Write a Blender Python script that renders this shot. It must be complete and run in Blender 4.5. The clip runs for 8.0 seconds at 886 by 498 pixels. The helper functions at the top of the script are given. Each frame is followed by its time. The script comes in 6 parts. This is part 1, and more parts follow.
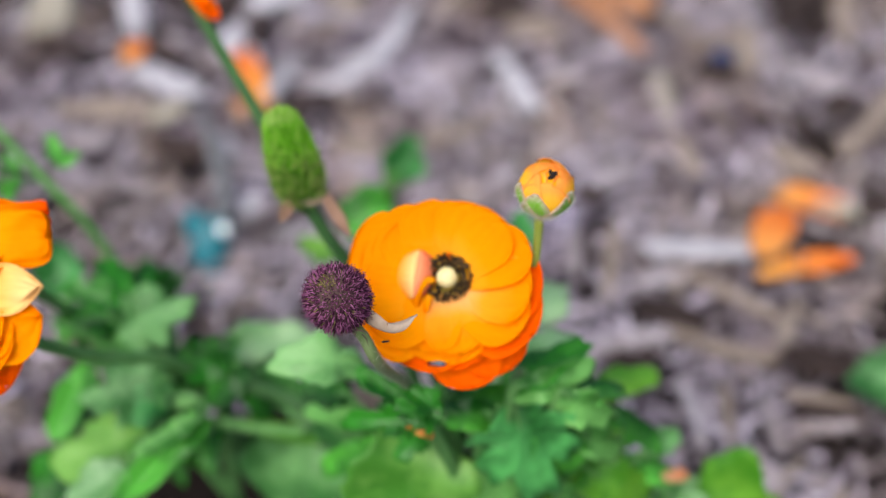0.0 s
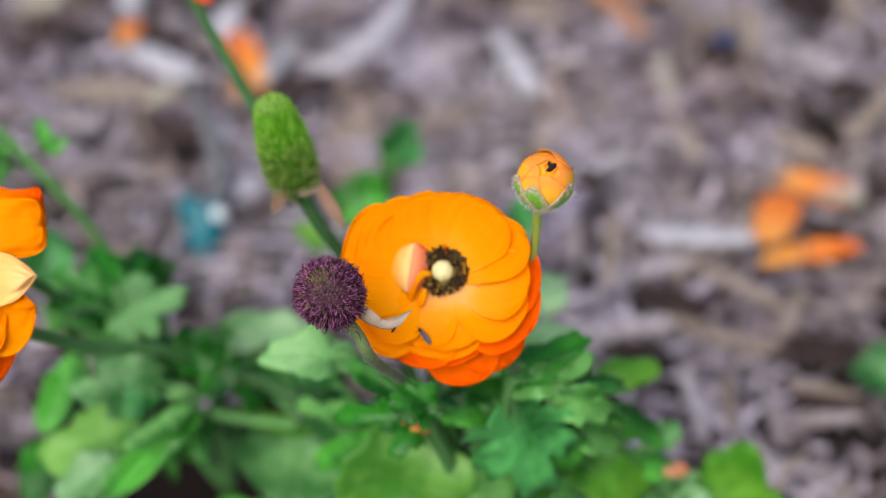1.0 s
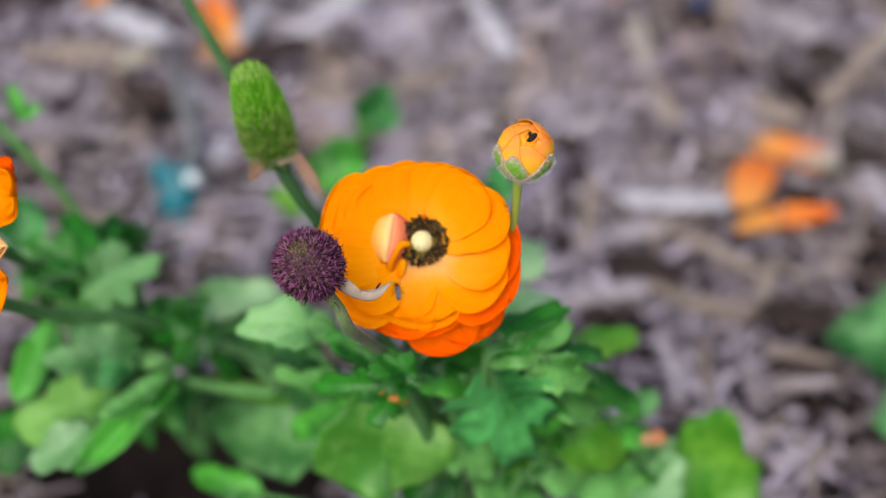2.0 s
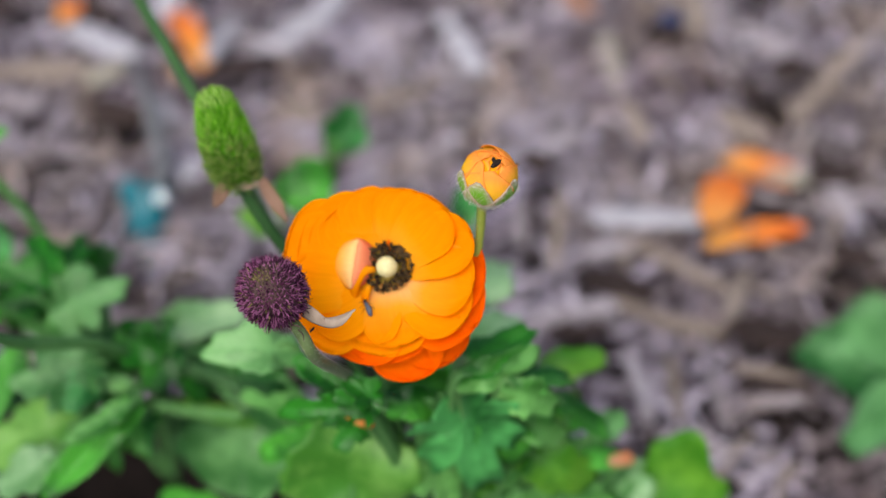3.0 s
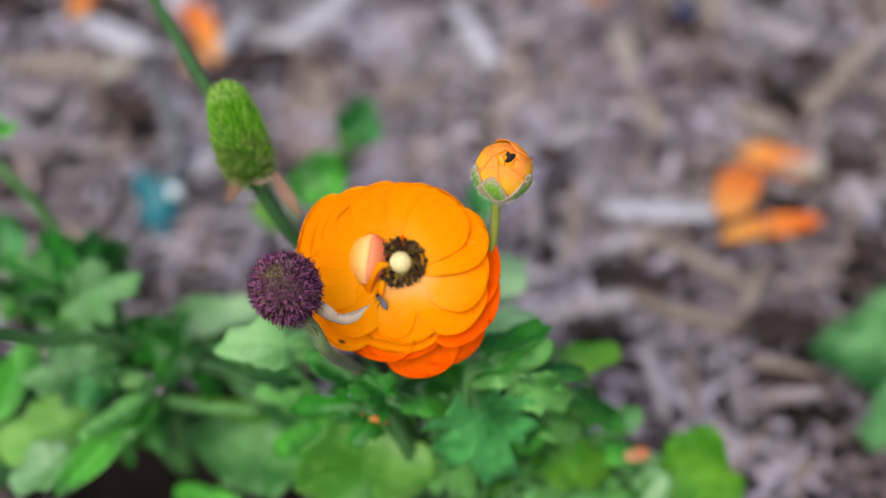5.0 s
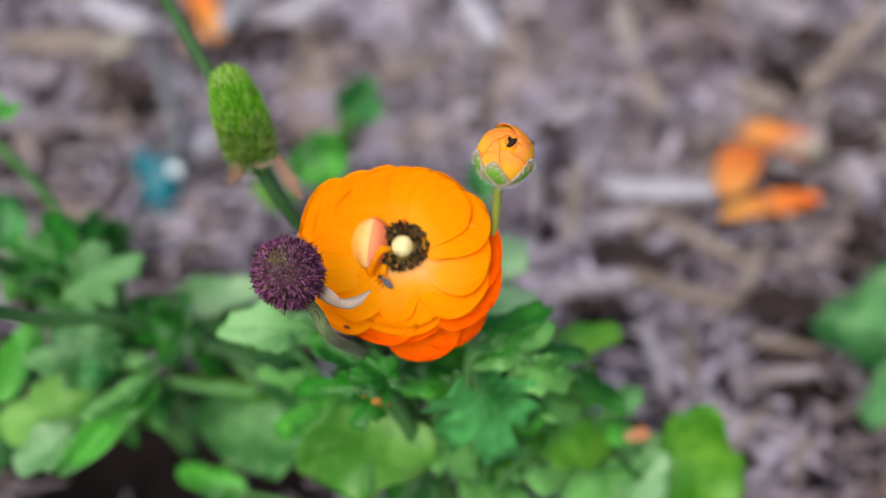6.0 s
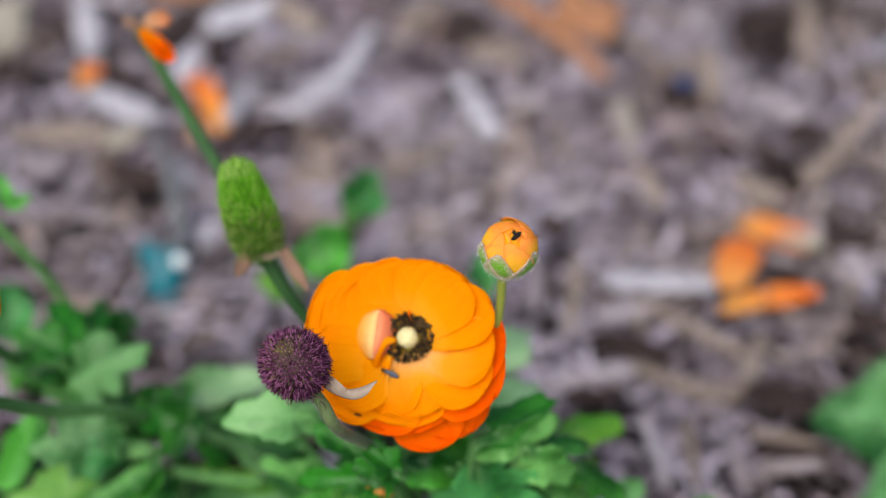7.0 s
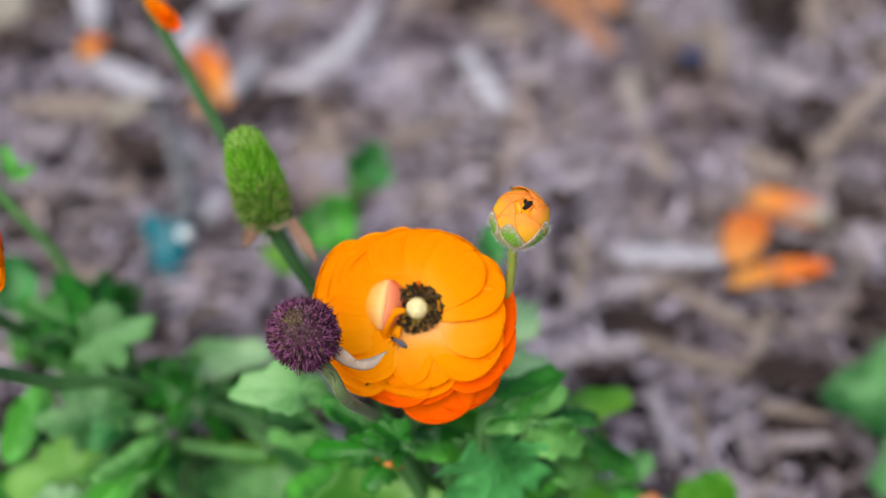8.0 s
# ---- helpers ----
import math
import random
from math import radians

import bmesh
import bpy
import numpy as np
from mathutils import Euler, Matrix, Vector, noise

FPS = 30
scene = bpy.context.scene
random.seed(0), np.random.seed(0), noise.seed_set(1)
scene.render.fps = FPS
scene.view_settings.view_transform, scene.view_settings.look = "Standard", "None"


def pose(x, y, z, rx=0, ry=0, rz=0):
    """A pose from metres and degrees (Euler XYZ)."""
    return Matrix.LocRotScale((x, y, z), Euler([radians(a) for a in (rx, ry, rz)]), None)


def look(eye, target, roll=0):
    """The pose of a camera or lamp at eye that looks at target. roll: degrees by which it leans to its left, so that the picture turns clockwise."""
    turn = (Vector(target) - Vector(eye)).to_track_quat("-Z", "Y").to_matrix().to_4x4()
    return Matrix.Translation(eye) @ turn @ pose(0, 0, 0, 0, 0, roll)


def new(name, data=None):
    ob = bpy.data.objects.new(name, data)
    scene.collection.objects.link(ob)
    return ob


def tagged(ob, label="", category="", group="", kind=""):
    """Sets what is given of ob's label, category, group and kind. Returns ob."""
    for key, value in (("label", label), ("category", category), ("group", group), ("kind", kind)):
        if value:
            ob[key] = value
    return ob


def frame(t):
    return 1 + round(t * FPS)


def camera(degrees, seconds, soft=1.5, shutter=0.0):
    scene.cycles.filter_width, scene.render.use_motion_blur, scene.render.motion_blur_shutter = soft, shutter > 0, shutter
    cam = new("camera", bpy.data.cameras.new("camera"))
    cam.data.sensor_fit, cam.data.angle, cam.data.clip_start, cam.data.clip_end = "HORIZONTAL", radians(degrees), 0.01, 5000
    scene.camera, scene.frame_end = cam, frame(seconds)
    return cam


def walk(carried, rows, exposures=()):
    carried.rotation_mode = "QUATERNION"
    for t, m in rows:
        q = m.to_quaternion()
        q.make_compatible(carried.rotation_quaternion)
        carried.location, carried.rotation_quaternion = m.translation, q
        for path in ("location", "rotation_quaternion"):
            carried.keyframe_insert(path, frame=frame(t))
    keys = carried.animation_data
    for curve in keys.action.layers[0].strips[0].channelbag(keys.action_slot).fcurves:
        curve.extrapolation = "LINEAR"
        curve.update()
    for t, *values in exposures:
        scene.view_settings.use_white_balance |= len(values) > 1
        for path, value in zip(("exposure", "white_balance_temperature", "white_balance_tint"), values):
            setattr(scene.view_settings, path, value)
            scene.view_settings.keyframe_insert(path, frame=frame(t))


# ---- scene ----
cam = camera(30.0, 8.0, soft=1.1)
cam.data.dof.use_dof = True
cam.data.dof.focus_distance = 0.515
cam.data.dof.aperture_fstop = 4.3
PATH = [
    (0, (-0.0002, -0.0269, 0.6480), (-0.0163, 0.3436, 0.3126), -1.68),
    (0.2, (0.0003, -0.0201, 0.6438), (-0.0158, 0.3489, 0.3068), -1.47),
    (0.5, (0.0010, -0.0162, 0.6430), (-0.0155, 0.3502, 0.3031), -1.60),
    (0.8, (0.0004, -0.0126, 0.6418), (-0.0154, 0.3513, 0.2992), -1.45),
    (1, (0.0012, -0.0125, 0.6426), (-0.0153, 0.3530, 0.3019), -1.53),
    (1.2, (-0.0006, -0.0148, 0.6425), (-0.0127, 0.3524, 0.3034), -0.96),
    (1.5, (-0.0032, -0.0144, 0.6432), (-0.0126, 0.3484, 0.2993), -0.71),
    (1.7, (-0.0030, -0.0109, 0.6432), (-0.0118, 0.3488, 0.2959), -0.70),
    (2.8, (0.0014, -0.0035, 0.6446), (-0.0003, 0.3514, 0.2924), -0.07),
    (3, (0.0021, -0.0024, 0.6471), (0.0016, 0.3560, 0.2985), -0.04),
    (3.2, (0.0008, -0.0042, 0.6483), (0.0018, 0.3568, 0.3024), 0.05),
    (3.5, (0.0012, -0.0052, 0.6480), (0.0031, 0.3552, 0.3016), 0.10),
    (4, (-0.0005, -0.0054, 0.6483), (0.0020, 0.3556, 0.3024), 0.21),
    (4.5, (0.0000, 0.0000, 0.6460), (0.0000, 0.3597, 0.2987), 0.00),
    (5, (0.0021, 0.0014, 0.6455), (-0.0027, 0.3578, 0.2949), -0.64),
    (5.2, (0.0011, 0.0020, 0.6477), (-0.0044, 0.3546, 0.2933), -0.92),
    (6.3, (0.0015, 0.0055, 0.6500), (-0.0028, 0.3553, 0.2927), -0.57),
    (6.5, (0.0020, 0.0069, 0.6492), (-0.0024, 0.3566, 0.2918), -0.50),
    (6.7, (0.0006, 0.0057, 0.6541), (-0.0039, 0.3690, 0.3106), -0.37),
    (7, (-0.0011, -0.0018, 0.6550), (-0.0049, 0.3675, 0.3180), -0.28),
    (7.3, (-0.0026, -0.0041, 0.6545), (-0.0071, 0.3644, 0.3165), -0.46),
    (7.5, (-0.0042, -0.0013, 0.6504), (-0.0089, 0.3659, 0.3110), -0.32),
    (7.7, (-0.0055, -0.0018, 0.6502), (-0.0100, 0.3640, 0.3094), -0.24),
    (8, (-0.0042, 0.0011, 0.6486), (-0.0082, 0.3659, 0.3067), -0.22),
]
walk(cam, [(t, look(eye, target, roll)) for t, eye, target, roll in PATH], exposures=((0.0, 0.57), (0.4, 0.49), (1.5, 0.43), (3.0, 0.38), (4.5, 0.36), (6.4, 0.41), (7.0, 0.35), (8.0, 0.38)))

# ---- light: a bright overcast sky, with a wide, weak sun ----
SUN_ELEVATION, SUN_TURN = 54.0, 203.0
sky_world = bpy.data.worlds.new("overcast_sky")
scene.world = sky_world
sky_world.use_nodes = True
nt = sky_world.node_tree
sky = nt.nodes.new("ShaderNodeTexSky")
sky.sky_type = "NISHITA"
sky.sun_disc = False
sky.sun_elevation = radians(SUN_ELEVATION)
sky.sun_rotation = radians(SUN_TURN)
sky.dust_density = 4.0
sky.air_density = 1.0
nt.links.new(sky.outputs[0], nt.nodes["Background"].inputs[0])
nt.nodes["Background"].inputs[1].default_value = 0.125
sun_data = bpy.data.lights.new("sun", "SUN")
sun_data.energy = 2.5
sun_data.angle = radians(50)
sun_data.color = (1.0, 0.95, 0.89)
sun = new("sun", sun_data)
se, sr = radians(SUN_ELEVATION), radians(SUN_TURN)
sun_way = Vector((math.sin(sr) * math.cos(se), math.cos(sr) * math.cos(se), math.sin(se)))
sun.matrix_basis = look(sun_way * 5, (0, 0, 0))


# ---- materials ----
def material(name):
    m = bpy.data.materials.new(name)
    m.use_nodes = True
    m.node_tree.nodes.clear()
    return m, m.node_tree.nodes, m.node_tree.links


def ramp(nodes, stops):
    r = nodes.new("ShaderNodeValToRGB")
    while len(r.color_ramp.elements) < len(stops):
        r.color_ramp.elements.new(0.5)
    for e, (p, c) in zip(r.color_ramp.elements, stops):
        e.position, e.color = p, (*c, 1)
    return r


def noise_node(nodes, links, coord, scale, detail=4.0, rough=0.55):
    n = nodes.new("ShaderNodeTexNoise")
    n.inputs["Scale"].default_value = scale
    n.inputs["Detail"].default_value = detail
    n.inputs["Roughness"].default_value = rough
    links.new(coord, n.inputs["Vector"])
    return n


def mix_colour(nodes, links, kind, factor, a, b):
    m = nodes.new("ShaderNodeMix")
    m.data_type, m.blend_type = "RGBA", kind
    for socket, value in ((m.inputs[0], factor), (m.inputs[6], a), (m.inputs[7], b)):
        if isinstance(value, (int, float)):
            socket.default_value = value
        elif isinstance(value, tuple):
            socket.default_value = (*value, 1)
        else:
            links.new(value, socket)
    return m.outputs[2]


def math_node(nodes, links, op, a, b=0.0):
    m = nodes.new("ShaderNodeMath")
    m.operation = op
    for socket, value in zip(m.inputs, (a, b)):
        if isinstance(value, (int, float)):
            socket.default_value = value
        else:
            links.new(value, socket)
    return m.outputs[0]


def surface(nodes, links, colour, roughness, bump_from=None, bump=0.3, distance=0.0005, translucent=0.0, through_colour=None, sheen=0.0, specular=0.5):
    p = nodes.new("ShaderNodeBsdfPrincipled")
    links.new(colour, p.inputs["Base Color"])
    p.inputs["Roughness"].default_value = roughness
    p.inputs["Specular IOR Level"].default_value = specular
    p.inputs["Sheen Weight"].default_value = sheen
    if bump_from is not None:
        b = nodes.new("ShaderNodeBump")
        b.inputs["Strength"].default_value = bump
        b.inputs["Distance"].default_value = distance
        links.new(bump_from, b.inputs["Height"])
        links.new(b.outputs[0], p.inputs["Normal"])
    out = nodes.new("ShaderNodeOutputMaterial")
    last = p.outputs[0]
    if translucent:
        t = nodes.new("ShaderNodeBsdfTranslucent")
        links.new(through_colour if through_colour is not None else colour, t.inputs[0])
        mix = nodes.new("ShaderNodeMixShader")
        mix.inputs[0].default_value = translucent
        links.new(p.outputs[0], mix.inputs[1])
        links.new(t.outputs[0], mix.inputs[2])
        last = mix.outputs[0]
    links.new(last, out.inputs[0])


def mottled(name, stops, scale, roughness, bump=0.3, distance=0.0005, grain=6.0, translucent=0.0, per="OBJECT", spread=0.35, sheen=0.0, stretch=(1, 1, 1), specular=0.12, patches=None):
    """A surface mottled between the colours of stops, with a fine grain, and lighter or darker from piece to piece."""
    m, nodes, links = material(name)
    coords = nodes.new("ShaderNodeTexCoord")
    mapping = nodes.new("ShaderNodeMapping")
    mapping.inputs["Scale"].default_value = stretch
    links.new(coords.outputs["Object"], mapping.inputs[0])
    broad = noise_node(nodes, links, mapping.outputs[0], scale, 3)
    fine = noise_node(nodes, links, mapping.outputs[0], scale * grain, 5, 0.65)
    r = ramp(nodes, stops)
    value = math_node(nodes, links, "ADD", math_node(nodes, links, "MULTIPLY", broad.outputs[0], 0.7), math_node(nodes, links, "MULTIPLY", fine.outputs[0], 0.3))
    if per == "OBJECT":
        chance = nodes.new("ShaderNodeObjectInfo").outputs["Random"]
    else:
        chance = nodes.new("ShaderNodeNewGeometry").outputs["Random Per Island"]
    shift = math_node(nodes, links, "MULTIPLY", math_node(nodes, links, "SUBTRACT", chance, 0.5), spread)
    links.new(math_node(nodes, links, "ADD", value, shift), r.inputs[0])
    colour = r.outputs[0]
    if patches:
        geometry = nodes.new("ShaderNodeNewGeometry")
        for n, (size, low, high, tint) in enumerate(patches):
            spot = noise_node(nodes, links, geometry.outputs["Position"], size, 3)
            step = ramp(nodes, ((low, (0, 0, 0)), (high, (1, 1, 1))))
            links.new(spot.outputs[0], step.inputs[0])
            colour = mix_colour(nodes, links, "MULTIPLY", step.outputs[0], colour, tint)
    surface(nodes, links, colour, roughness, fine.outputs[0], bump, distance, translucent, sheen=sheen, specular=specular)
    return m


def petal_material(name, base, middle, edge, translucent=0.35):
    """Petal: colour runs from the claw to the rim, with fine lengthwise veins."""
    m, nodes, links = material(name)
    uv = nodes.new("ShaderNodeUVMap")
    uv.uv_map = "petal"
    split = nodes.new("ShaderNodeSeparateXYZ")
    links.new(uv.outputs[0], split.inputs[0])
    coords = nodes.new("ShaderNodeTexCoord")
    broad = noise_node(nodes, links, coords.outputs["Object"], 70, 2)
    along = math_node(nodes, links, "ADD", split.outputs[0], math_node(nodes, links, "MULTIPLY", math_node(nodes, links, "SUBTRACT", broad.outputs[0], 0.5), 0.45))
    r = ramp(nodes, ((0.0, base), (0.22, base), (0.50, middle), (0.88, edge), (1.0, edge)))
    links.new(along, r.inputs[0])
    stretch = nodes.new("ShaderNodeMapping")
    stretch.inputs["Scale"].default_value = (1.3, 26, 1)
    links.new(uv.outputs[0], stretch.inputs[0])
    vein = noise_node(nodes, links, stretch.outputs[0], 1.6, 4)
    vr = ramp(nodes, ((0.3, (0.86, 0.82, 0.8)), (0.7, (1, 1, 1))))
    links.new(vein.outputs[0], vr.inputs[0])
    colour = mix_colour(nodes, links, "MULTIPLY", 0.7, r.outputs[0], vr.outputs[0])
    surface(nodes, links, colour, 0.6, vein.outputs[0], 0.25, 0.0004, translucent, specular=0.02)
    return m


def leaf_material(name, dark, light, translucent=0.24, spread=0.45):
    """Leaf blade: mottled green, paler midrib and side veins, fine puckering."""
    m, nodes, links = material(name)
    coords = nodes.new("ShaderNodeTexCoord")
    split = nodes.new("ShaderNodeSeparateXYZ")
    links.new(coords.outputs["Object"], split.inputs[0])
    off = math_node(nodes, links, "ABSOLUTE", split.outputs[1])
    slant = math_node(nodes, links, "SUBTRACT", split.outputs[0], math_node(nodes, links, "MULTIPLY", off, 0.9))
    wave = math_node(nodes, links, "SINE", math_node(nodes, links, "MULTIPLY", slant, 780.0))
    side = math_node(nodes, links, "POWER", math_node(nodes, links, "ABSOLUTE", wave), 14.0)
    rib = math_node(nodes, links, "LESS_THAN", off, 0.0006)
    veins = math_node(nodes, links, "MAXIMUM", math_node(nodes, links, "MULTIPLY", side, 0.10), math_node(nodes, links, "MULTIPLY", rib, 0.16))
    broad = noise_node(nodes, links, coords.outputs["Object"], 45, 3)
    fine = noise_node(nodes, links, coords.outputs["Object"], 420, 4)
    r = ramp(nodes, ((0.26, dark), (0.74, light)))
    chance = nodes.new("ShaderNodeObjectInfo").outputs["Random"]
    shift = math_node(nodes, links, "MULTIPLY", math_node(nodes, links, "SUBTRACT", chance, 0.5), spread)
    mid = noise_node(nodes, links, coords.outputs["Object"], 130, 3)
    patch = math_node(nodes, links, "ADD", math_node(nodes, links, "MULTIPLY", broad.outputs[0], 2.0), math_node(nodes, links, "MULTIPLY", mid.outputs[0], 0.9))
    links.new(math_node(nodes, links, "ADD", math_node(nodes, links, "SUBTRACT", patch, 0.95), shift), r.inputs[0])
    pale = tuple(min(1.0, c * 1.5 + 0.05) for c in light)
    colour = mix_colour(nodes, links, "MIX", veins, r.outputs[0], pale)
    height = math_node(nodes, links, "SUBTRACT", math_node(nodes, links, "MULTIPLY", fine.outputs[0], 0.6), veins)
    glow = mix_colour(nodes, links, "MULTIPLY", 0.4, r.outputs[0], (0.9, 1.0, 0.25))
    surface(nodes, links, colour, 0.40, height, 0.5, 0.0008, translucent, glow, specular=0.36)
    return m


def ground_material():
    """Dark soil, thinning into weathered mulch tones away from the planted bed."""
    m, nodes, links = material("garden_soil")
    geometry = nodes.new("ShaderNodeNewGeometry")
    place = geometry.outputs["Position"]
    broad = noise_node(nodes, links, place, 60, 3)
    fine = noise_node(nodes, links, place, 320, 5, 0.65)
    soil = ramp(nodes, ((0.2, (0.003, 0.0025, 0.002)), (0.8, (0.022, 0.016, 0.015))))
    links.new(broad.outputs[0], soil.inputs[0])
    wood = ramp(nodes, ((0.3, (0.03, 0.024, 0.026)), (0.5, (0.125, 0.104, 0.110)), (0.7, (0.27, 0.235, 0.245))))
    links.new(math_node(nodes, links, "ADD", math_node(nodes, links, "MULTIPLY", broad.outputs[0], 0.5), math_node(nodes, links, "MULTIPLY", fine.outputs[0], 0.5)), wood.inputs[0])
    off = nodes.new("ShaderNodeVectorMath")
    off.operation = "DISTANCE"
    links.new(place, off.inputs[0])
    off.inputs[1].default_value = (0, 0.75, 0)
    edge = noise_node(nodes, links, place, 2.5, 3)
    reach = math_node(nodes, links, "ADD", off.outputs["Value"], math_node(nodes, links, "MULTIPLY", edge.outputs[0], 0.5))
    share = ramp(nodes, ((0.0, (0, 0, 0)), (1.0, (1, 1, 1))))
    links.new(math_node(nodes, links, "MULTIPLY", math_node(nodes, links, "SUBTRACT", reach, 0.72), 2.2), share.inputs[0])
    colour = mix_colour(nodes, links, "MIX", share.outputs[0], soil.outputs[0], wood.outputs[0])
    surface(nodes, links, colour, 0.95, fine.outputs[0], 0.8, 0.004, specular=0.1)
    return m


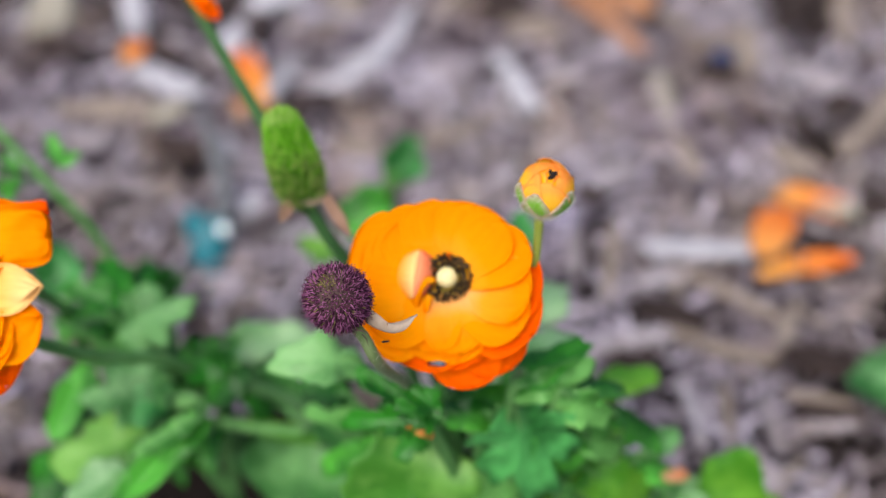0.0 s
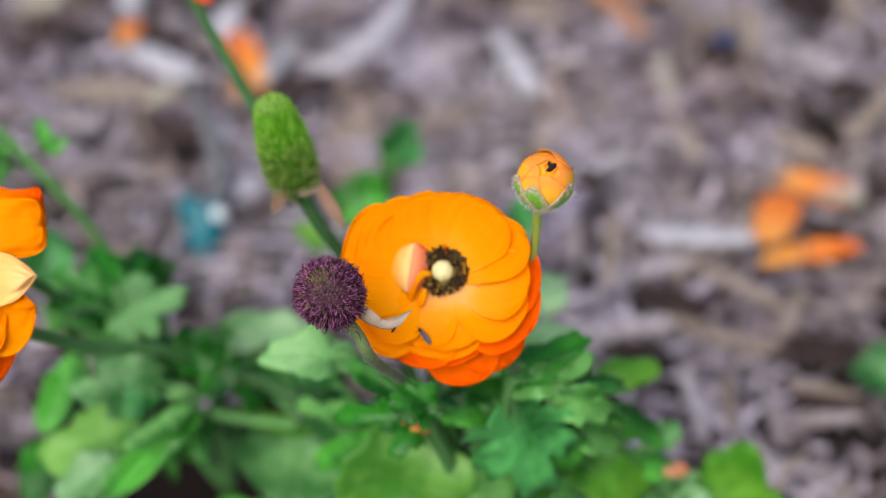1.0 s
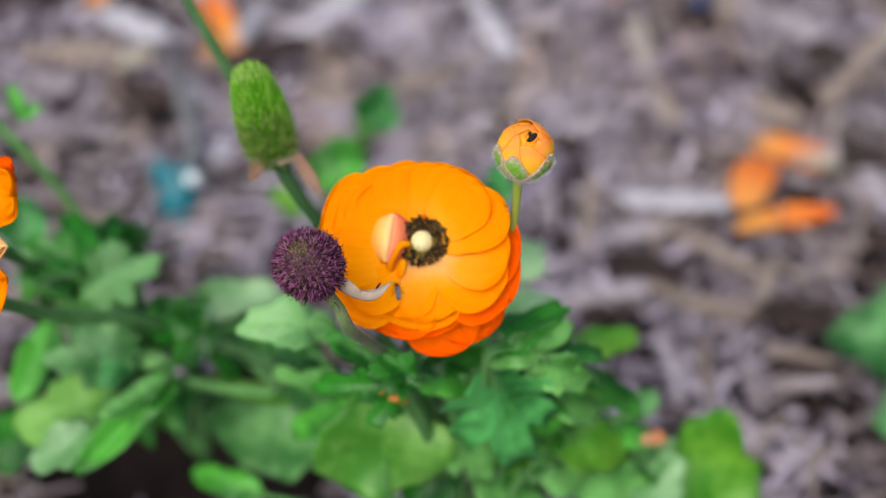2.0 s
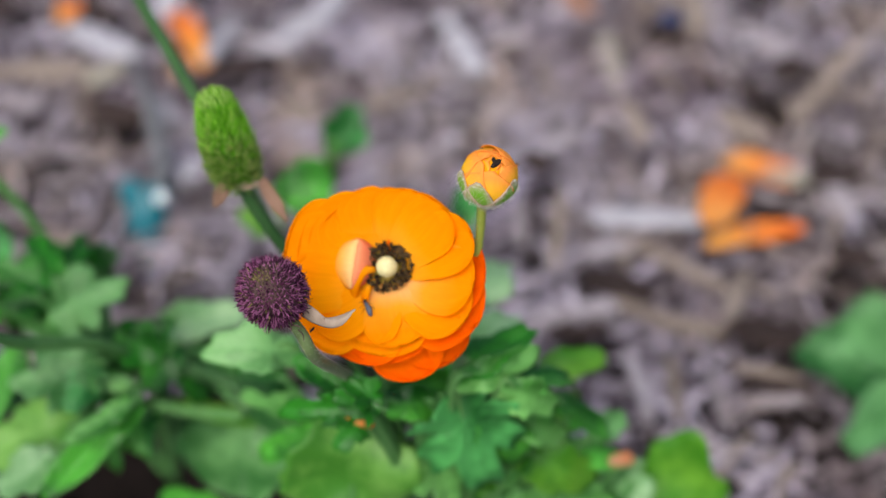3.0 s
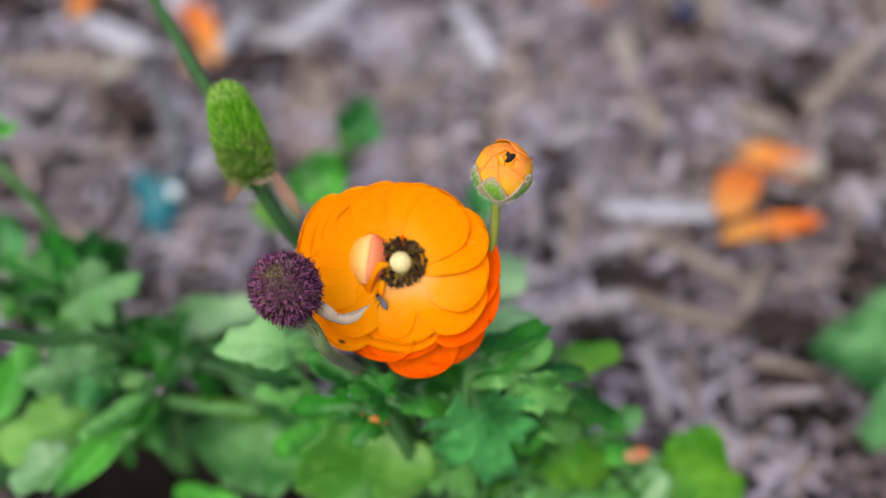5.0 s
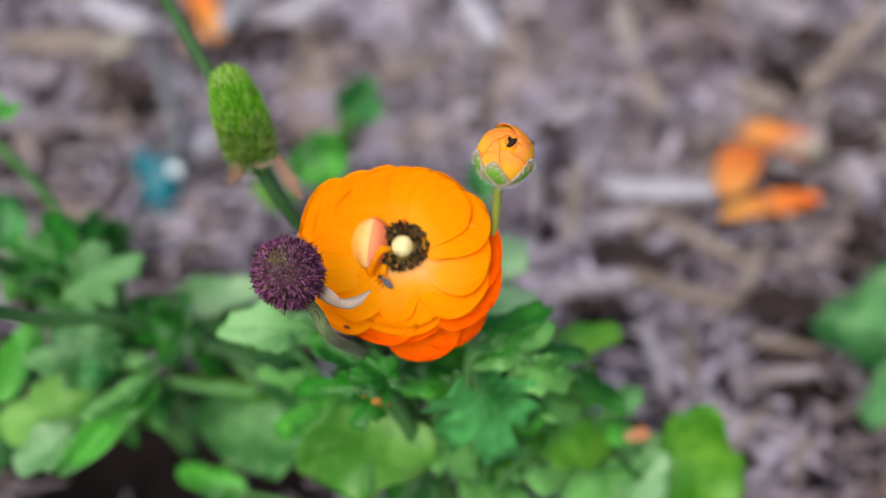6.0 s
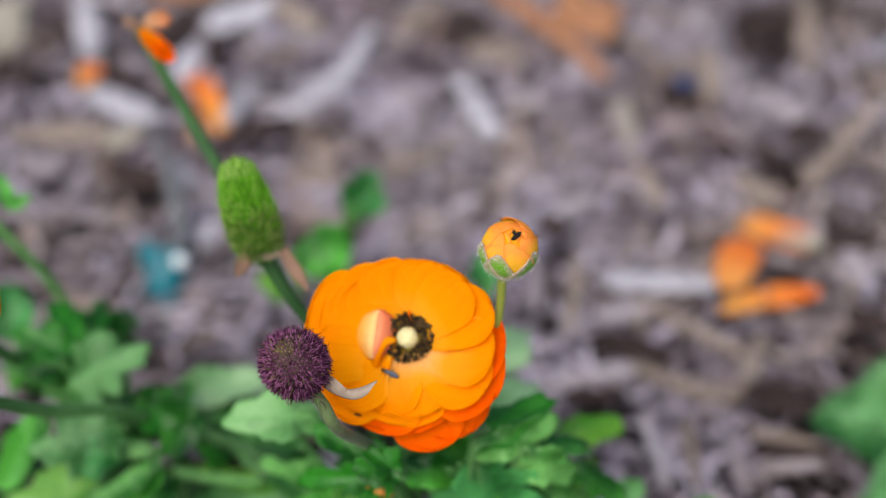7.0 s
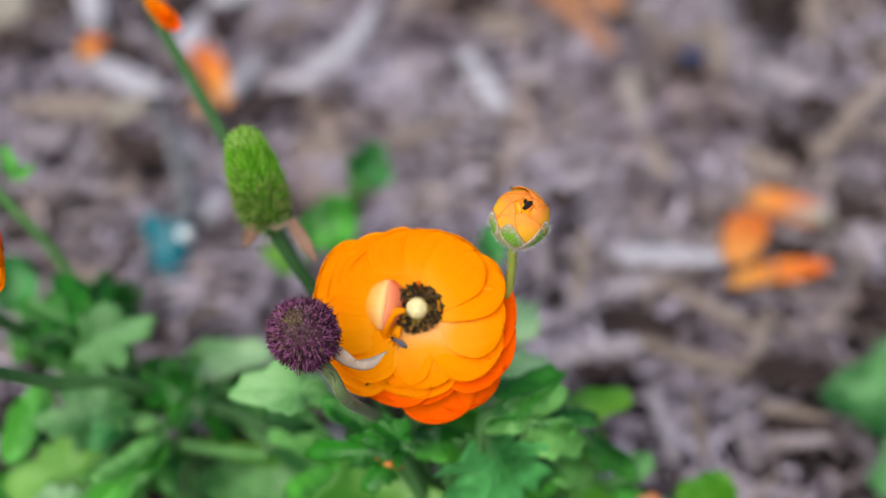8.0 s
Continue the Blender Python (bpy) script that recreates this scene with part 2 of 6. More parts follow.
M = {
    "soil": ground_material(),
    "chip": mottled("weathered_wood", ((0.12, (0.038, 0.030, 0.036)), (0.45, (0.204, 0.176, 0.193)), (0.9, (0.428, 0.391, 0.428))), 90, 0.85, 0.6, 0.001, 5, stretch=(0.3, 2, 2), spread=0.7, patches=((17, 0.52, 0.66, (1.0, 0.90, 0.70)), (7, 0.50, 0.68, (0.66, 0.58, 0.58)), (11, 0.55, 0.7, (0.94, 0.97, 1.12)))),
    "mulch": mottled("weathered_mulch", ((0.10, (0.018, 0.014, 0.016)), (0.45, (0.200, 0.171, 0.211)), (0.9, (0.562, 0.510, 0.612))), 90, 0.88, 0.6, 0.001, 5, per="ISLAND", spread=1.05, patches=((17, 0.52, 0.66, (1.0, 0.90, 0.70)), (7, 0.50, 0.68, (0.66, 0.58, 0.58)), (11, 0.55, 0.7, (0.94, 0.97, 1.12)))),
    "damp_mulch": mottled("dark_brown_mulch", ((0.1, (0.016, 0.012, 0.012)), (0.45, (0.122, 0.102, 0.108)), (0.9, (0.370, 0.328, 0.352))), 90, 0.86, 0.6, 0.001, 5, per="ISLAND", spread=1.15, patches=((17, 0.52, 0.66, (1.0, 0.90, 0.72)), (7, 0.50, 0.68, (0.55, 0.48, 0.48)))),
    "pale_chip": mottled("bleached_wood", ((0.1, (0.235, 0.226, 0.252)), (0.9, (0.485, 0.480, 0.535))), 110, 0.8, 0.5, 0.001, 5, stretch=(0.3, 2, 2), spread=0.3),
    "cream_chip": mottled("cream_wood", ((0.1, (0.208, 0.188, 0.149)), (0.9, (0.337, 0.317, 0.268))), 110, 0.8, 0.5, 0.001, 5),
    "tan_chip": mottled("tan_wood", ((0.1, (0.130, 0.103, 0.086)), (0.9, (0.311, 0.259, 0.224))), 110, 0.8, 0.5, 0.001, 5, stretch=(0.3, 2, 2), spread=0.3),
    "rust_bark": mottled("rusty_bark", ((0.1, (0.200, 0.090, 0.048)), (0.9, (0.400, 0.205, 0.112))), 80, 0.8, 0.6, 0.001, 5, spread=0.2),
    # dark bark chips, and the shade in mulch gaps put into colour
    "dark_bark_and_gap": mottled("dark_bark_and_gap", ((0.1, (0.012, 0.008, 0.008)), (0.9, (0.054, 0.039, 0.036))), 80, 0.9, 0.6, 0.001, 5, spread=0.2),
    "petal": petal_material("orange_petal", (0.98, 0.50, 0.020), (0.98, 0.420, 0.001), (0.98, 0.355, 0.0), 0.50),
    "petal_light": petal_material("pale_orange_petal", (0.98, 0.60, 0.19), (0.98, 0.47, 0.02), (0.98, 0.37, 0.0), 0.50),
    "petal_outer": petal_material("deep_orange_petal", (0.97, 0.34, 0.003), (0.97, 0.27, 0.0), (0.96, 0.155, 0.0), 0.50),
    "petal_cream": petal_material("cream_petal", (0.97, 0.42, 0.01), (0.98, 0.56, 0.12), (0.98, 0.66, 0.27), 0.3),
    "petal_pink": petal_material("salmon_petal", (0.93, 0.25, 0.10), (0.94, 0.29, 0.14), (0.96, 0.36, 0.17), 0.3),
    "petal_bud": petal_material("bud_petal", (0.90, 0.60, 0.03), (0.95, 0.54, 0.03), (0.95, 0.34, 0.06), 0.25),
    "petal_fallen": petal_material("fallen_petal", (0.74, 0.34, 0.08), (0.78, 0.25, 0.05), (0.78, 0.19, 0.04), 0.2),
    "petal_dropped": petal_material("red_orange_petal", (0.70, 0.30, 0.08), (0.70, 0.22, 0.05), (0.68, 0.18, 0.04), 0.2),
    "petal_faded": petal_material("faded_petal", (0.52, 0.30, 0.17), (0.54, 0.26, 0.13), (0.55, 0.22, 0.10), 0.2),
    "leaf": leaf_material("green_leaf", (0.004, 0.070, 0.004), (0.074, 0.372, 0.034)),
    # darker copy of the green leaf, with the shade of tilted leaves in its colour
    "leaf_dark": leaf_material("shaded_leaf", (0.002, 0.046, 0.002), (0.018, 0.190, 0.007)),
    # pale, teal, mint and grey leaves have some sky sheen in their colour
    "leaf_pale": leaf_material("pale_leaf", (0.022, 0.142, 0.013), (0.160, 0.440, 0.105)),
    "leaf_lime": leaf_material("lime_leaf", (0.046, 0.215, 0.008), (0.138, 0.370, 0.028), 0.34),
    "leaf_fresh": leaf_material("fresh_green_leaf", (0.050, 0.215, 0.018), (0.185, 0.430, 0.080), 0.30),
    "leaf_teal": leaf_material("blue_green_leaf", (0.009, 0.098, 0.014), (0.078, 0.365, 0.090)),
    # made paler to look lit where the flower shades the leaf
    "leaf_mint": leaf_material("pale_sheen_leaf", (0.105, 0.275, 0.085), (0.255, 0.455, 0.225), spread=0.4),
    "leaf_cool": leaf_material("cool_green_leaf", (0.010, 0.090, 0.014), (0.125, 0.330, 0.120), spread=0.3),
    "leaf_grey": leaf_material("grey_green_leaf", (0.030, 0.142, 0.026), (0.158, 0.385, 0.125), spread=0.5),
    "stem": mottled("green_stem", ((0.2, (0.018, 0.062, 0.018)), (0.8, (0.045, 0.118, 0.038))), 120, 0.5, 0.4, 0.0003, 6, 0.1, sheen=0.03, stretch=(1, 1, 0.3)),
    "stem_mid": mottled("bright_stem", ((0.2, (0.055, 0.180, 0.045)), (0.8, (0.125, 0.295, 0.090))), 120, 0.5, 0.4, 0.0003, 6, 0.1, stretch=(1, 1, 0.3)),
    "stem_grey": mottled("downy_stem", ((0.2, (0.075, 0.120, 0.042)), (0.8, (0.20, 0.270, 0.115))), 150, 0.6, 0.4, 0.0003, 6, 0.1, sheen=0.08, stretch=(1, 1, 0.3)),
    "stem_olive": mottled("olive_stem", ((0.2, (0.14, 0.20, 0.03)), (0.8, (0.30, 0.34, 0.06))), 120, 0.5, 0.4, 0.0003, 6, 0.1, sheen=0.03, stretch=(1, 1, 0.3)),
    "sepal": petal_material("hairy_sepal", (0.26, 0.30, 0.12), (0.17, 0.46, 0.030), (0.50, 0.37, 0.27), 0.2),
    "papery": mottled("papery_sepal", ((0.15, (0.30, 0.235, 0.185)), (0.85, (0.52, 0.43, 0.35))), 160, 0.7, 0.4, 0.0003, 5, 0.35, patches=((700, 0.64, 0.74, (0.60, 0.42, 0.34)), (180, 0.50, 0.72, (0.86, 0.76, 0.68)))),
    "dry_sepal": mottled("dry_brown_sepal", ((0.15, (0.12, 0.068, 0.042)), (0.85, (0.32, 0.205, 0.150))), 160, 0.75, 0.4, 0.0003, 5, 0.3),
    "core_green": mottled("seed_core", ((0.2, (0.040, 0.140, 0.006)), (0.8, (0.090, 0.26, 0.012))), 200, 0.7),
    "achene": mottled("green_seed", ((0.1, (0.042, 0.185, 0.003)), (0.5, (0.112, 0.370, 0.010)), (0.95, (0.270, 0.510, 0.070))), 300, 0.55, per="ISLAND", spread=0.7, translucent=0.15),
    "achene_crown": mottled("pale_seed", ((0.1, (0.105, 0.265, 0.018)), (0.5, (0.235, 0.470, 0.065)), (0.95, (0.420, 0.600, 0.190))), 300, 0.55, per="ISLAND", spread=0.7, translucent=0.15),
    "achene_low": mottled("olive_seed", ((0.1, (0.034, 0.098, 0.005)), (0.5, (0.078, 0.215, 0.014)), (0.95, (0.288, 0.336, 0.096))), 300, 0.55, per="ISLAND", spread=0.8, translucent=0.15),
    "purple_core": mottled("purple_core", ((0.2, (0.03, 0.018, 0.02)), (0.8, (0.08, 0.05, 0.045))), 300, 0.8),
    "purple": mottled("purple_style", ((0.1, (0.020, 0.004, 0.013)), (0.5, (0.085, 0.017, 0.056)), (0.95, (0.27, 0.10, 0.21))), 300, 0.6, per="ISLAND", spread=1.2),
    "olive_style": mottled("olive_style", ((0.1, (0.05, 0.04, 0.012)), (0.95, (0.22, 0.19, 0.07))), 300, 0.6, per="ISLAND", spread=0.8),
    "seed_hair": mottled("pale_green_hair", ((0.2, (0.208, 0.288, 0.080)), (0.8, (0.416, 0.448, 0.224))), 300, 0.6, translucent=0.3),
    "hair": mottled("white_hair", ((0.2, (0.6, 0.62, 0.5)), (0.8, (0.8, 0.8, 0.7))), 300, 0.6, translucent=0.3),
    "carpel": mottled("cream_carpel", ((0.2, (0.50, 0.47, 0.19)), (0.8, (0.74, 0.70, 0.40))), 900, 0.55, 0.7, 0.0004, 4),
    "filament": mottled("yellow_filament", ((0.2, (0.40, 0.30, 0.04)), (0.8, (0.70, 0.58, 0.16))), 300, 0.6, per="ISLAND"),
    "anther": mottled("black_anther", ((0.2, (0.012, 0.007, 0.004)), (0.8, (0.075, 0.045, 0.016))), 500, 0.7, per="ISLAND", spread=0.7),
    "insect": mottled("blue_grey_shell", ((0.2, (0.032, 0.038, 0.059)), (0.8, (0.140, 0.154, 0.196))), 900, 0.3),
    "insect_and_slit_dark": mottled("black_shell_and_slit", ((0.2, (0.006, 0.004, 0.004)), (0.8, (0.022, 0.015, 0.013))), 900, 0.3),
    "wing": mottled("smoky_wing", ((0.2, (0.072, 0.081, 0.108)), (0.8, (0.153, 0.167, 0.198))), 900, 0.25),
    "teal": mottled("teal_plastic", ((0.2, (0.0, 0.075, 0.105)), (0.8, (0.004, 0.15, 0.20))), 60, 0.25, 0.1, specular=0.3),
    "bead": mottled("pale_glint", ((0.2, (0.62, 0.74, 0.78)), (0.8, (0.78, 0.86, 0.88))), 60, 0.15, 0.1, specular=0.8),
    "tube": mottled("grey_blue_tube", ((0.2, (0.09, 0.095, 0.105)), (0.8, (0.16, 0.165, 0.175))), 60, 0.4, 0.1),
    "blue": mottled("blue_plastic", ((0.2, (0.008, 0.025, 0.09)), (0.8, (0.016, 0.045, 0.15))), 60, 0.35, 0.1),
}

# ---- building helpers ----
PLACE = {}
dice = random.Random(7)


def thing(name, place, label, category, group=""):
    ob = new(name)
    ob.empty_display_size = 0.02
    PLACE[ob] = Matrix.Translation(place)
    ob.matrix_basis = PLACE[ob]
    return tagged(ob, label, category, group)


def part(name, bm, mat, parent=None, label="", m=None, flat=False):
    """Links a bmesh, built in world metres (or in the frame m), as one mesh object under parent."""
    me = bpy.data.meshes.new(name)
    bm.normal_update()
    bm.to_mesh(me)
    bm.free()
    if not flat:
        me.polygons.foreach_set("use_smooth", [True] * len(me.polygons))
    me.materials.append(M[mat])
    return part_of(name, me, parent, label, m)


def part_of(name, me, parent=None, label="", m=None):
    ob = new(name, me)
    m = m or Matrix()
    PLACE[ob] = m
    if parent is not None:
        ob.parent = parent
        ob.matrix_basis = PLACE[parent].inverted() @ m
    else:
        ob.matrix_basis = m
    if label:
        ob["label"] = label
    return ob


def basis(place, along, up):
    """A frame at place with x along one way and z near another."""
    x = Vector(along).normalized()
    z = Vector(up) - x * x.dot(Vector(up))
    z.normalize()
    y = z.cross(x)
    m = Matrix((x, y, z)).transposed().to_4x4()
    m.translation = place
    return m


def smooth_line(points, n):
    """n + 1 points on a Catmull-Rom line through the given ones."""
    pts = [Vector(p) for p in points]
    pts = [pts[0] * 2 - pts[1]] + pts + [pts[-1] * 2 - pts[-2]]
    out = []
    for i in range(n + 1):
        s = i / n * (len(pts) - 3)
        k = min(int(s), len(pts) - 4)
        t = s - k
        a, b, c, d = pts[k:k + 4]
        out.append(0.5 * (2 * b + (c - a) * t + (2 * a - 5 * b + 4 * c - d) * t * t + (3 * b - a - 3 * c + d) * t ** 3))
    return out


def tube(bm, points, radii, n=24, sides=10, ridge=0.0):
    line = smooth_line(points, n)
    rr = [Vector((r, 0, 0)) for r in radii]
    rad = [v.x for v in smooth_line(rr, n)]
    side = Vector((1, 0.3, 0.1))
    rings = []
    for i, p in enumerate(line):
        d = (line[min(i + 1, n)] - line[max(i - 1, 0)]).normalized()
        side = (side - d * side.dot(d)).normalized()
        up = d.cross(side)
        ring = []
        for k in range(sides):
            a = 2 * math.pi * k / sides
            r = rad[i] * (1 + ridge * math.cos(a * 5) + 0.04 * noise.noise(p * 300 + Vector((k, 0, 0))))
            ring.append(bm.verts.new(p + (side * math.cos(a) + up * math.sin(a)) * r))
        rings.append(ring)
    for a, b in zip(rings, rings[1:]):
        for k in range(sides):
            bm.faces.new((a[k], a[(k + 1) % sides], b[(k + 1) % sides], b[k]))
    bm.faces.new(rings[0][::-1])
    bm.faces.new(rings[-1])
    return line


def spike(bm, base, tip, r, sides=4, bend=None):
    """A thin tapering spike, bent by way of a middle point."""
    base, tip = Vector(base), Vector(tip)
    d = (tip - base).normalized()
    s = d.orthogonal().normalized()
    u = d.cross(s)
    mid = (base + tip) / 2 + (Vector(bend) if bend is not None else Vector())
    low = [bm.verts.new(base + (s * math.cos(2 * math.pi * k / sides) + u * math.sin(2 * math.pi * k / sides)) * r) for k in range(sides)]
    mids = [bm.verts.new(mid + (s * math.cos(2 * math.pi * k / sides) + u * math.sin(2 * math.pi * k / sides)) * r * 0.75) for k in range(sides)]
    top = bm.verts.new(tip)
    for k in range(sides):
        j = (k + 1) % sides
        bm.faces.new((low[k], low[j], mids[j], mids[k]))
        bm.faces.new((mids[k], mids[j], top))


def blob(bm, m, sx, sy, sz, rough=0.0, seed=0, rings=10, sides=14):
    """A rounded lump with half-sizes sx, sy, sz in the frame m."""
    rows = []
    for i in range(rings + 1):
        a = math.pi * i / rings
        row = []
        for k in range(sides):
            b = 2 * math.pi * k / sides
            v = Vector((math.sin(a) * math.cos(b), math.sin(a) * math.sin(b), math.cos(a)))
            f = 1 + rough * noise.noise(v * 1.7 + Vector((seed, seed * 0.7, 0)))
            row.append(m @ Vector((v.x * sx * f, v.y * sy * f, v.z * sz * f)))
        rows.append(row)
    top, bottom = bm.verts.new(rows[0][0]), bm.verts.new(rows[-1][0])
    rows = [[bm.verts.new(p) for p in row] for row in rows[1:-1]]
    for k in range(sides):
        j = (k + 1) % sides
        bm.faces.new((top, rows[0][k], rows[0][j]))
        bm.faces.new((rows[-1][j], rows[-1][k], bottom))
        for a, b in zip(rows, rows[1:]):
            bm.faces.new((a[k], b[k], b[j], a[j]))


def sheet(bm, grid, thick, closed=False, uvs=None):
    """A thin sheet with two skins and a rim from a grid of points (rows of equal length)."""
    nr, nc = len(grid), len(grid[0])

    def normal(i, j):
        a = grid[min(i + 1, nr - 1)][j] - grid[max(i - 1, 0)][j]
        b = grid[i][(j + 1) % nc if closed else min(j + 1, nc - 1)] - grid[i][(j - 1) % nc if closed else max(j - 1, 0)]
        n = a.cross(b)
        return n.normalized() if n.length > 1e-12 else Vector((0, 0, 1))

    layer = bm.loops.layers.uv.new("petal") if uvs else None
    front = [[bm.verts.new(grid[i][j]) for j in range(nc)] for i in range(nr)]
    back = [[bm.verts.new(grid[i][j] - normal(i, j) * thick) for j in range(nc)] for i in range(nr)]
    where = {}
    for i in range(nr):
        for j in range(nc):
            where[front[i][j]] = where[back[i][j]] = (i, j)
    last = nc if closed else nc - 1
    faces = []
    for i in range(nr - 1):
        for j in range(last):
            k = (j + 1) % nc
            faces.append(bm.faces.new((front[i][j], front[i + 1][j], front[i + 1][k], front[i][k])))
            faces.append(bm.faces.new((back[i][k], back[i + 1][k], back[i + 1][j], back[i][j])))
    for j in range(last):
        k = (j + 1) % nc
        faces.append(bm.faces.new((front[-1][j], back[-1][j], back[-1][k], front[-1][k])))
        if not closed:
            faces.append(bm.faces.new((front[0][k], back[0][k], back[0][j], front[0][j])))
    if not closed:
        for i in range(nr - 1):
            faces.append(bm.faces.new((front[i][0], back[i][0], back[i + 1][0], front[i + 1][0])))
            faces.append(bm.faces.new((front[i + 1][-1], back[i + 1][-1], back[i][-1], front[i][-1])))
    if layer:
        for f in faces:
            for loop in f.loops:
                loop[layer].uv = uvs(*where[loop.vert])


def petal_mesh(bm, m, length, width, rise, level, cup=0.15, ruffle=0.05, notch=0.0, seed=0, thick=0.0003, claw=0.45, rows=18, cols=17, start=0.0, roll=0.0, blunt=0.5):
    """A petal in the frame m: it leaves the middle along x at the angle rise and ends at the angle level; its sides rise by cup."""
    grid = []
    x, z = start, 0.0
    spots = []
    steps = [1 - (1 - i / (rows - 1)) ** 1.7 for i in range(rows)]
    for i, u in enumerate(steps):
        spots.append((u, x, z))
        a = radians(rise + (level - rise) * min(1, u * 1.15) ** 0.8)
        step = (steps[min(i + 1, rows - 1)] - u) * length
        x += math.cos(a) * step
        z += math.sin(a) * step
    for u, x, z in spots:
        wide = width / 2 * (0.10 + 0.90 * u ** claw) * max(0.0, 1 - max(0.0, (u - 0.42) / 0.58) ** 2.6) ** blunt
        row = []
        for j in range(cols):
            v = -1 + 2 * j / (cols - 1)
            vv = math.sin(v * math.pi / 2)
            wob = noise.noise(Vector((u * 2.2, v * 2.0, seed * 3.7)))
            rim = noise.noise(Vector((u * 5, v * 4.2, seed * 1.9 + 9)))
            edge = max(abs(v), u) ** 3
            px = x - notch * length * math.exp(-(v / 0.22) ** 2) * u ** 8 + rim * 0.020 * length * u ** 6
            py = vv * wide * (1 + 0.05 * rim)
            pz = z + roll * py + cup * wide * vv * vv * (0.4 + 0.6 * u) + (wob * 0.6 + rim * edge) * ruffle * length
            row.append(m @ Vector((px, py, pz)))
        grid.append(row)
    sheet(bm, grid, thick, uvs=lambda i, j: (steps[i], j / (cols - 1)))


def leaf_grid(m, length, width, lobes, depth, teeth, fold, droop, ripple, seed, rings=8, n=128):
    """Rings from the middle of a leaf to its toothed and lobed outline, in the frame m with x from base to tip."""
    rng = random.Random(seed)
    phase = rng.random() * 6.28
    spread = 0.95 + rng.random() * 0.2
    if lobes >= 5:
        tips, wide = (0.0, 0.82 * spread, -0.82 * spread, 1.75 * spread, -1.75 * spread), 0.36
    else:
        tips, wide = (0.0, 1.05 * spread, -1.05 * spread), 0.50
    outline = []
    for k in range(n):
        a = -math.pi + 2 * math.pi * k / n
        reach = 0.72 * length if math.cos(a) > 0 else 0.30 * length
        r = 1 / math.sqrt((math.cos(a) / reach) ** 2 + (math.sin(a) / (0.52 * width)) ** 2)
        lobe = max(math.exp(-((a - tip) / wide) ** 4) for tip in tips)
        r *= 1 - min(0.72, depth * 1.45) * (1 - lobe) * (1 if abs(a) < 2.3 else 0.3)
        saw = (k * teeth / n + 0.2 * math.sin(a * 3 + phase)) % 1.0
        r *= 1 + (0.06 + 0.42 * depth) * ((1 - abs(2 * saw - 1)) ** 0.9 - 0.5) * (lobe if abs(a) < 2.4 else 0.1) + 0.12 * noise.noise(Vector((a * 2, seed, 0)))
        outline.append((r * math.cos(a) + 0.28 * length, r * math.sin(a)))
    cx, cy = 0.33 * length, 0.0
    grid = []
    for i in range(1, rings + 1):
        s = i / rings
        row = []
        for k, (ox, oy) in enumerate(outline):
            x, y = cx + (ox - cx) * s, cy + (oy - cy) * s
            a = 2 * math.pi * k / n
            z = fold * abs(y) - droop * (x / length) ** 2 * length - droop * 0.8 * y * y / max(width, 1e-4)
            z += 1.5 * ripple * min(width, 0.03) * s * s * math.sin(a * 3 + phase) + 0.22 * min(width, 0.022) * noise.noise(Vector((x * 50, y * 50, seed * 1.7)))
            row.append(m @ Vector((x, y, z)))
        grid.append(row)
    return grid


def leaf(parent, base, tip, width, mat="leaf", lobes=3, depth=0.3, teeth=18, up=(0, -0.35, 0.9), fold=0.15, droop=0.15, ripple=0.06, seed=None, name="leaf", label="", stalk=None):
    """One leaf from base to tip under a plant, with its stalk from a point of the plant if one is given."""
    base, tip = Vector(base), Vector(tip)
    seed = seed if seed is not None else dice.randrange(1000)
    length = (tip - base).length
    m = basis(base, tip - base, up)
    bm = bmesh.new()
    grid = leaf_grid(Matrix(), length, width, lobes, depth, teeth, fold * 1.7, droop, ripple * 1.5, seed)
    sheet(bm, grid, 0.00035, closed=True)
    middle = sum((p for p in grid[0]), Vector()) / len(grid[0])
    for skin, lift in ((0, 0.0), (1, -0.00035)):
        c = bm.verts.new(middle + Vector((0, 0, lift)))
        bm.verts.ensure_lookup_table()
        n = len(grid[0])
        start = 0 if skin == 0 else n * len(grid)
        for k in range(n):
            a, b = bm.verts[start + k], bm.verts[start + (k + 1) % n]
            bm.faces.new((c, a, b) if skin == 0 else (c, b, a))
    ob = part(name, bm, mat, parent, label, m)
    if stalk is not None:
        sb = bmesh.new()
        inner = m @ Vector((length * 0.30, 0, -0.0012))
        start = Vector(stalk)
        mid = (start + Vector(base)) / 2 + Vector((0, 0, 0.25 * (start - Vector(base)).length * 0.3))
        tube(sb, [start, mid, base, inner], [0.0019, 0.0015, 0.0013, 0.0004], 16, 8)
        part("leaf_stalk", sb, "stem_mid", parent)
    return ob


def stem(parent, points, radii, mat="stem", name="stem", hairs=0, seed=1, label=""):
    bm = bmesh.new()
    line = tube(bm, points, radii, 36, 12, 0.03)
    ob = part(name, bm, mat, parent, label)
    if hairs:
        rng = random.Random(seed)
        hb = bmesh.new()
        for _ in range(hairs):
            i = rng.randrange(1, len(line) - 1)
            d = (line[i + 1] - line[i - 1]).normalized()
            side = d.orthogonal().normalized()
            side = Matrix.Rotation(rng.random() * 6.283, 3, d) @ side
            r = radii[0] + (radii[-1] - radii[0]) * i / len(line)
            p = line[i] + side * r * 0.95
            spike(hb, p, p + side * 0.0010 + d * rng.uniform(-0.0006, 0.0010), 0.000014, 3)
        part("stem_down", hb, "hair", ob, "fine white down on the stem")
    return ob

# ---- ground ----
HOLLOW = (-0.1500, 0.5180, 0.0000)


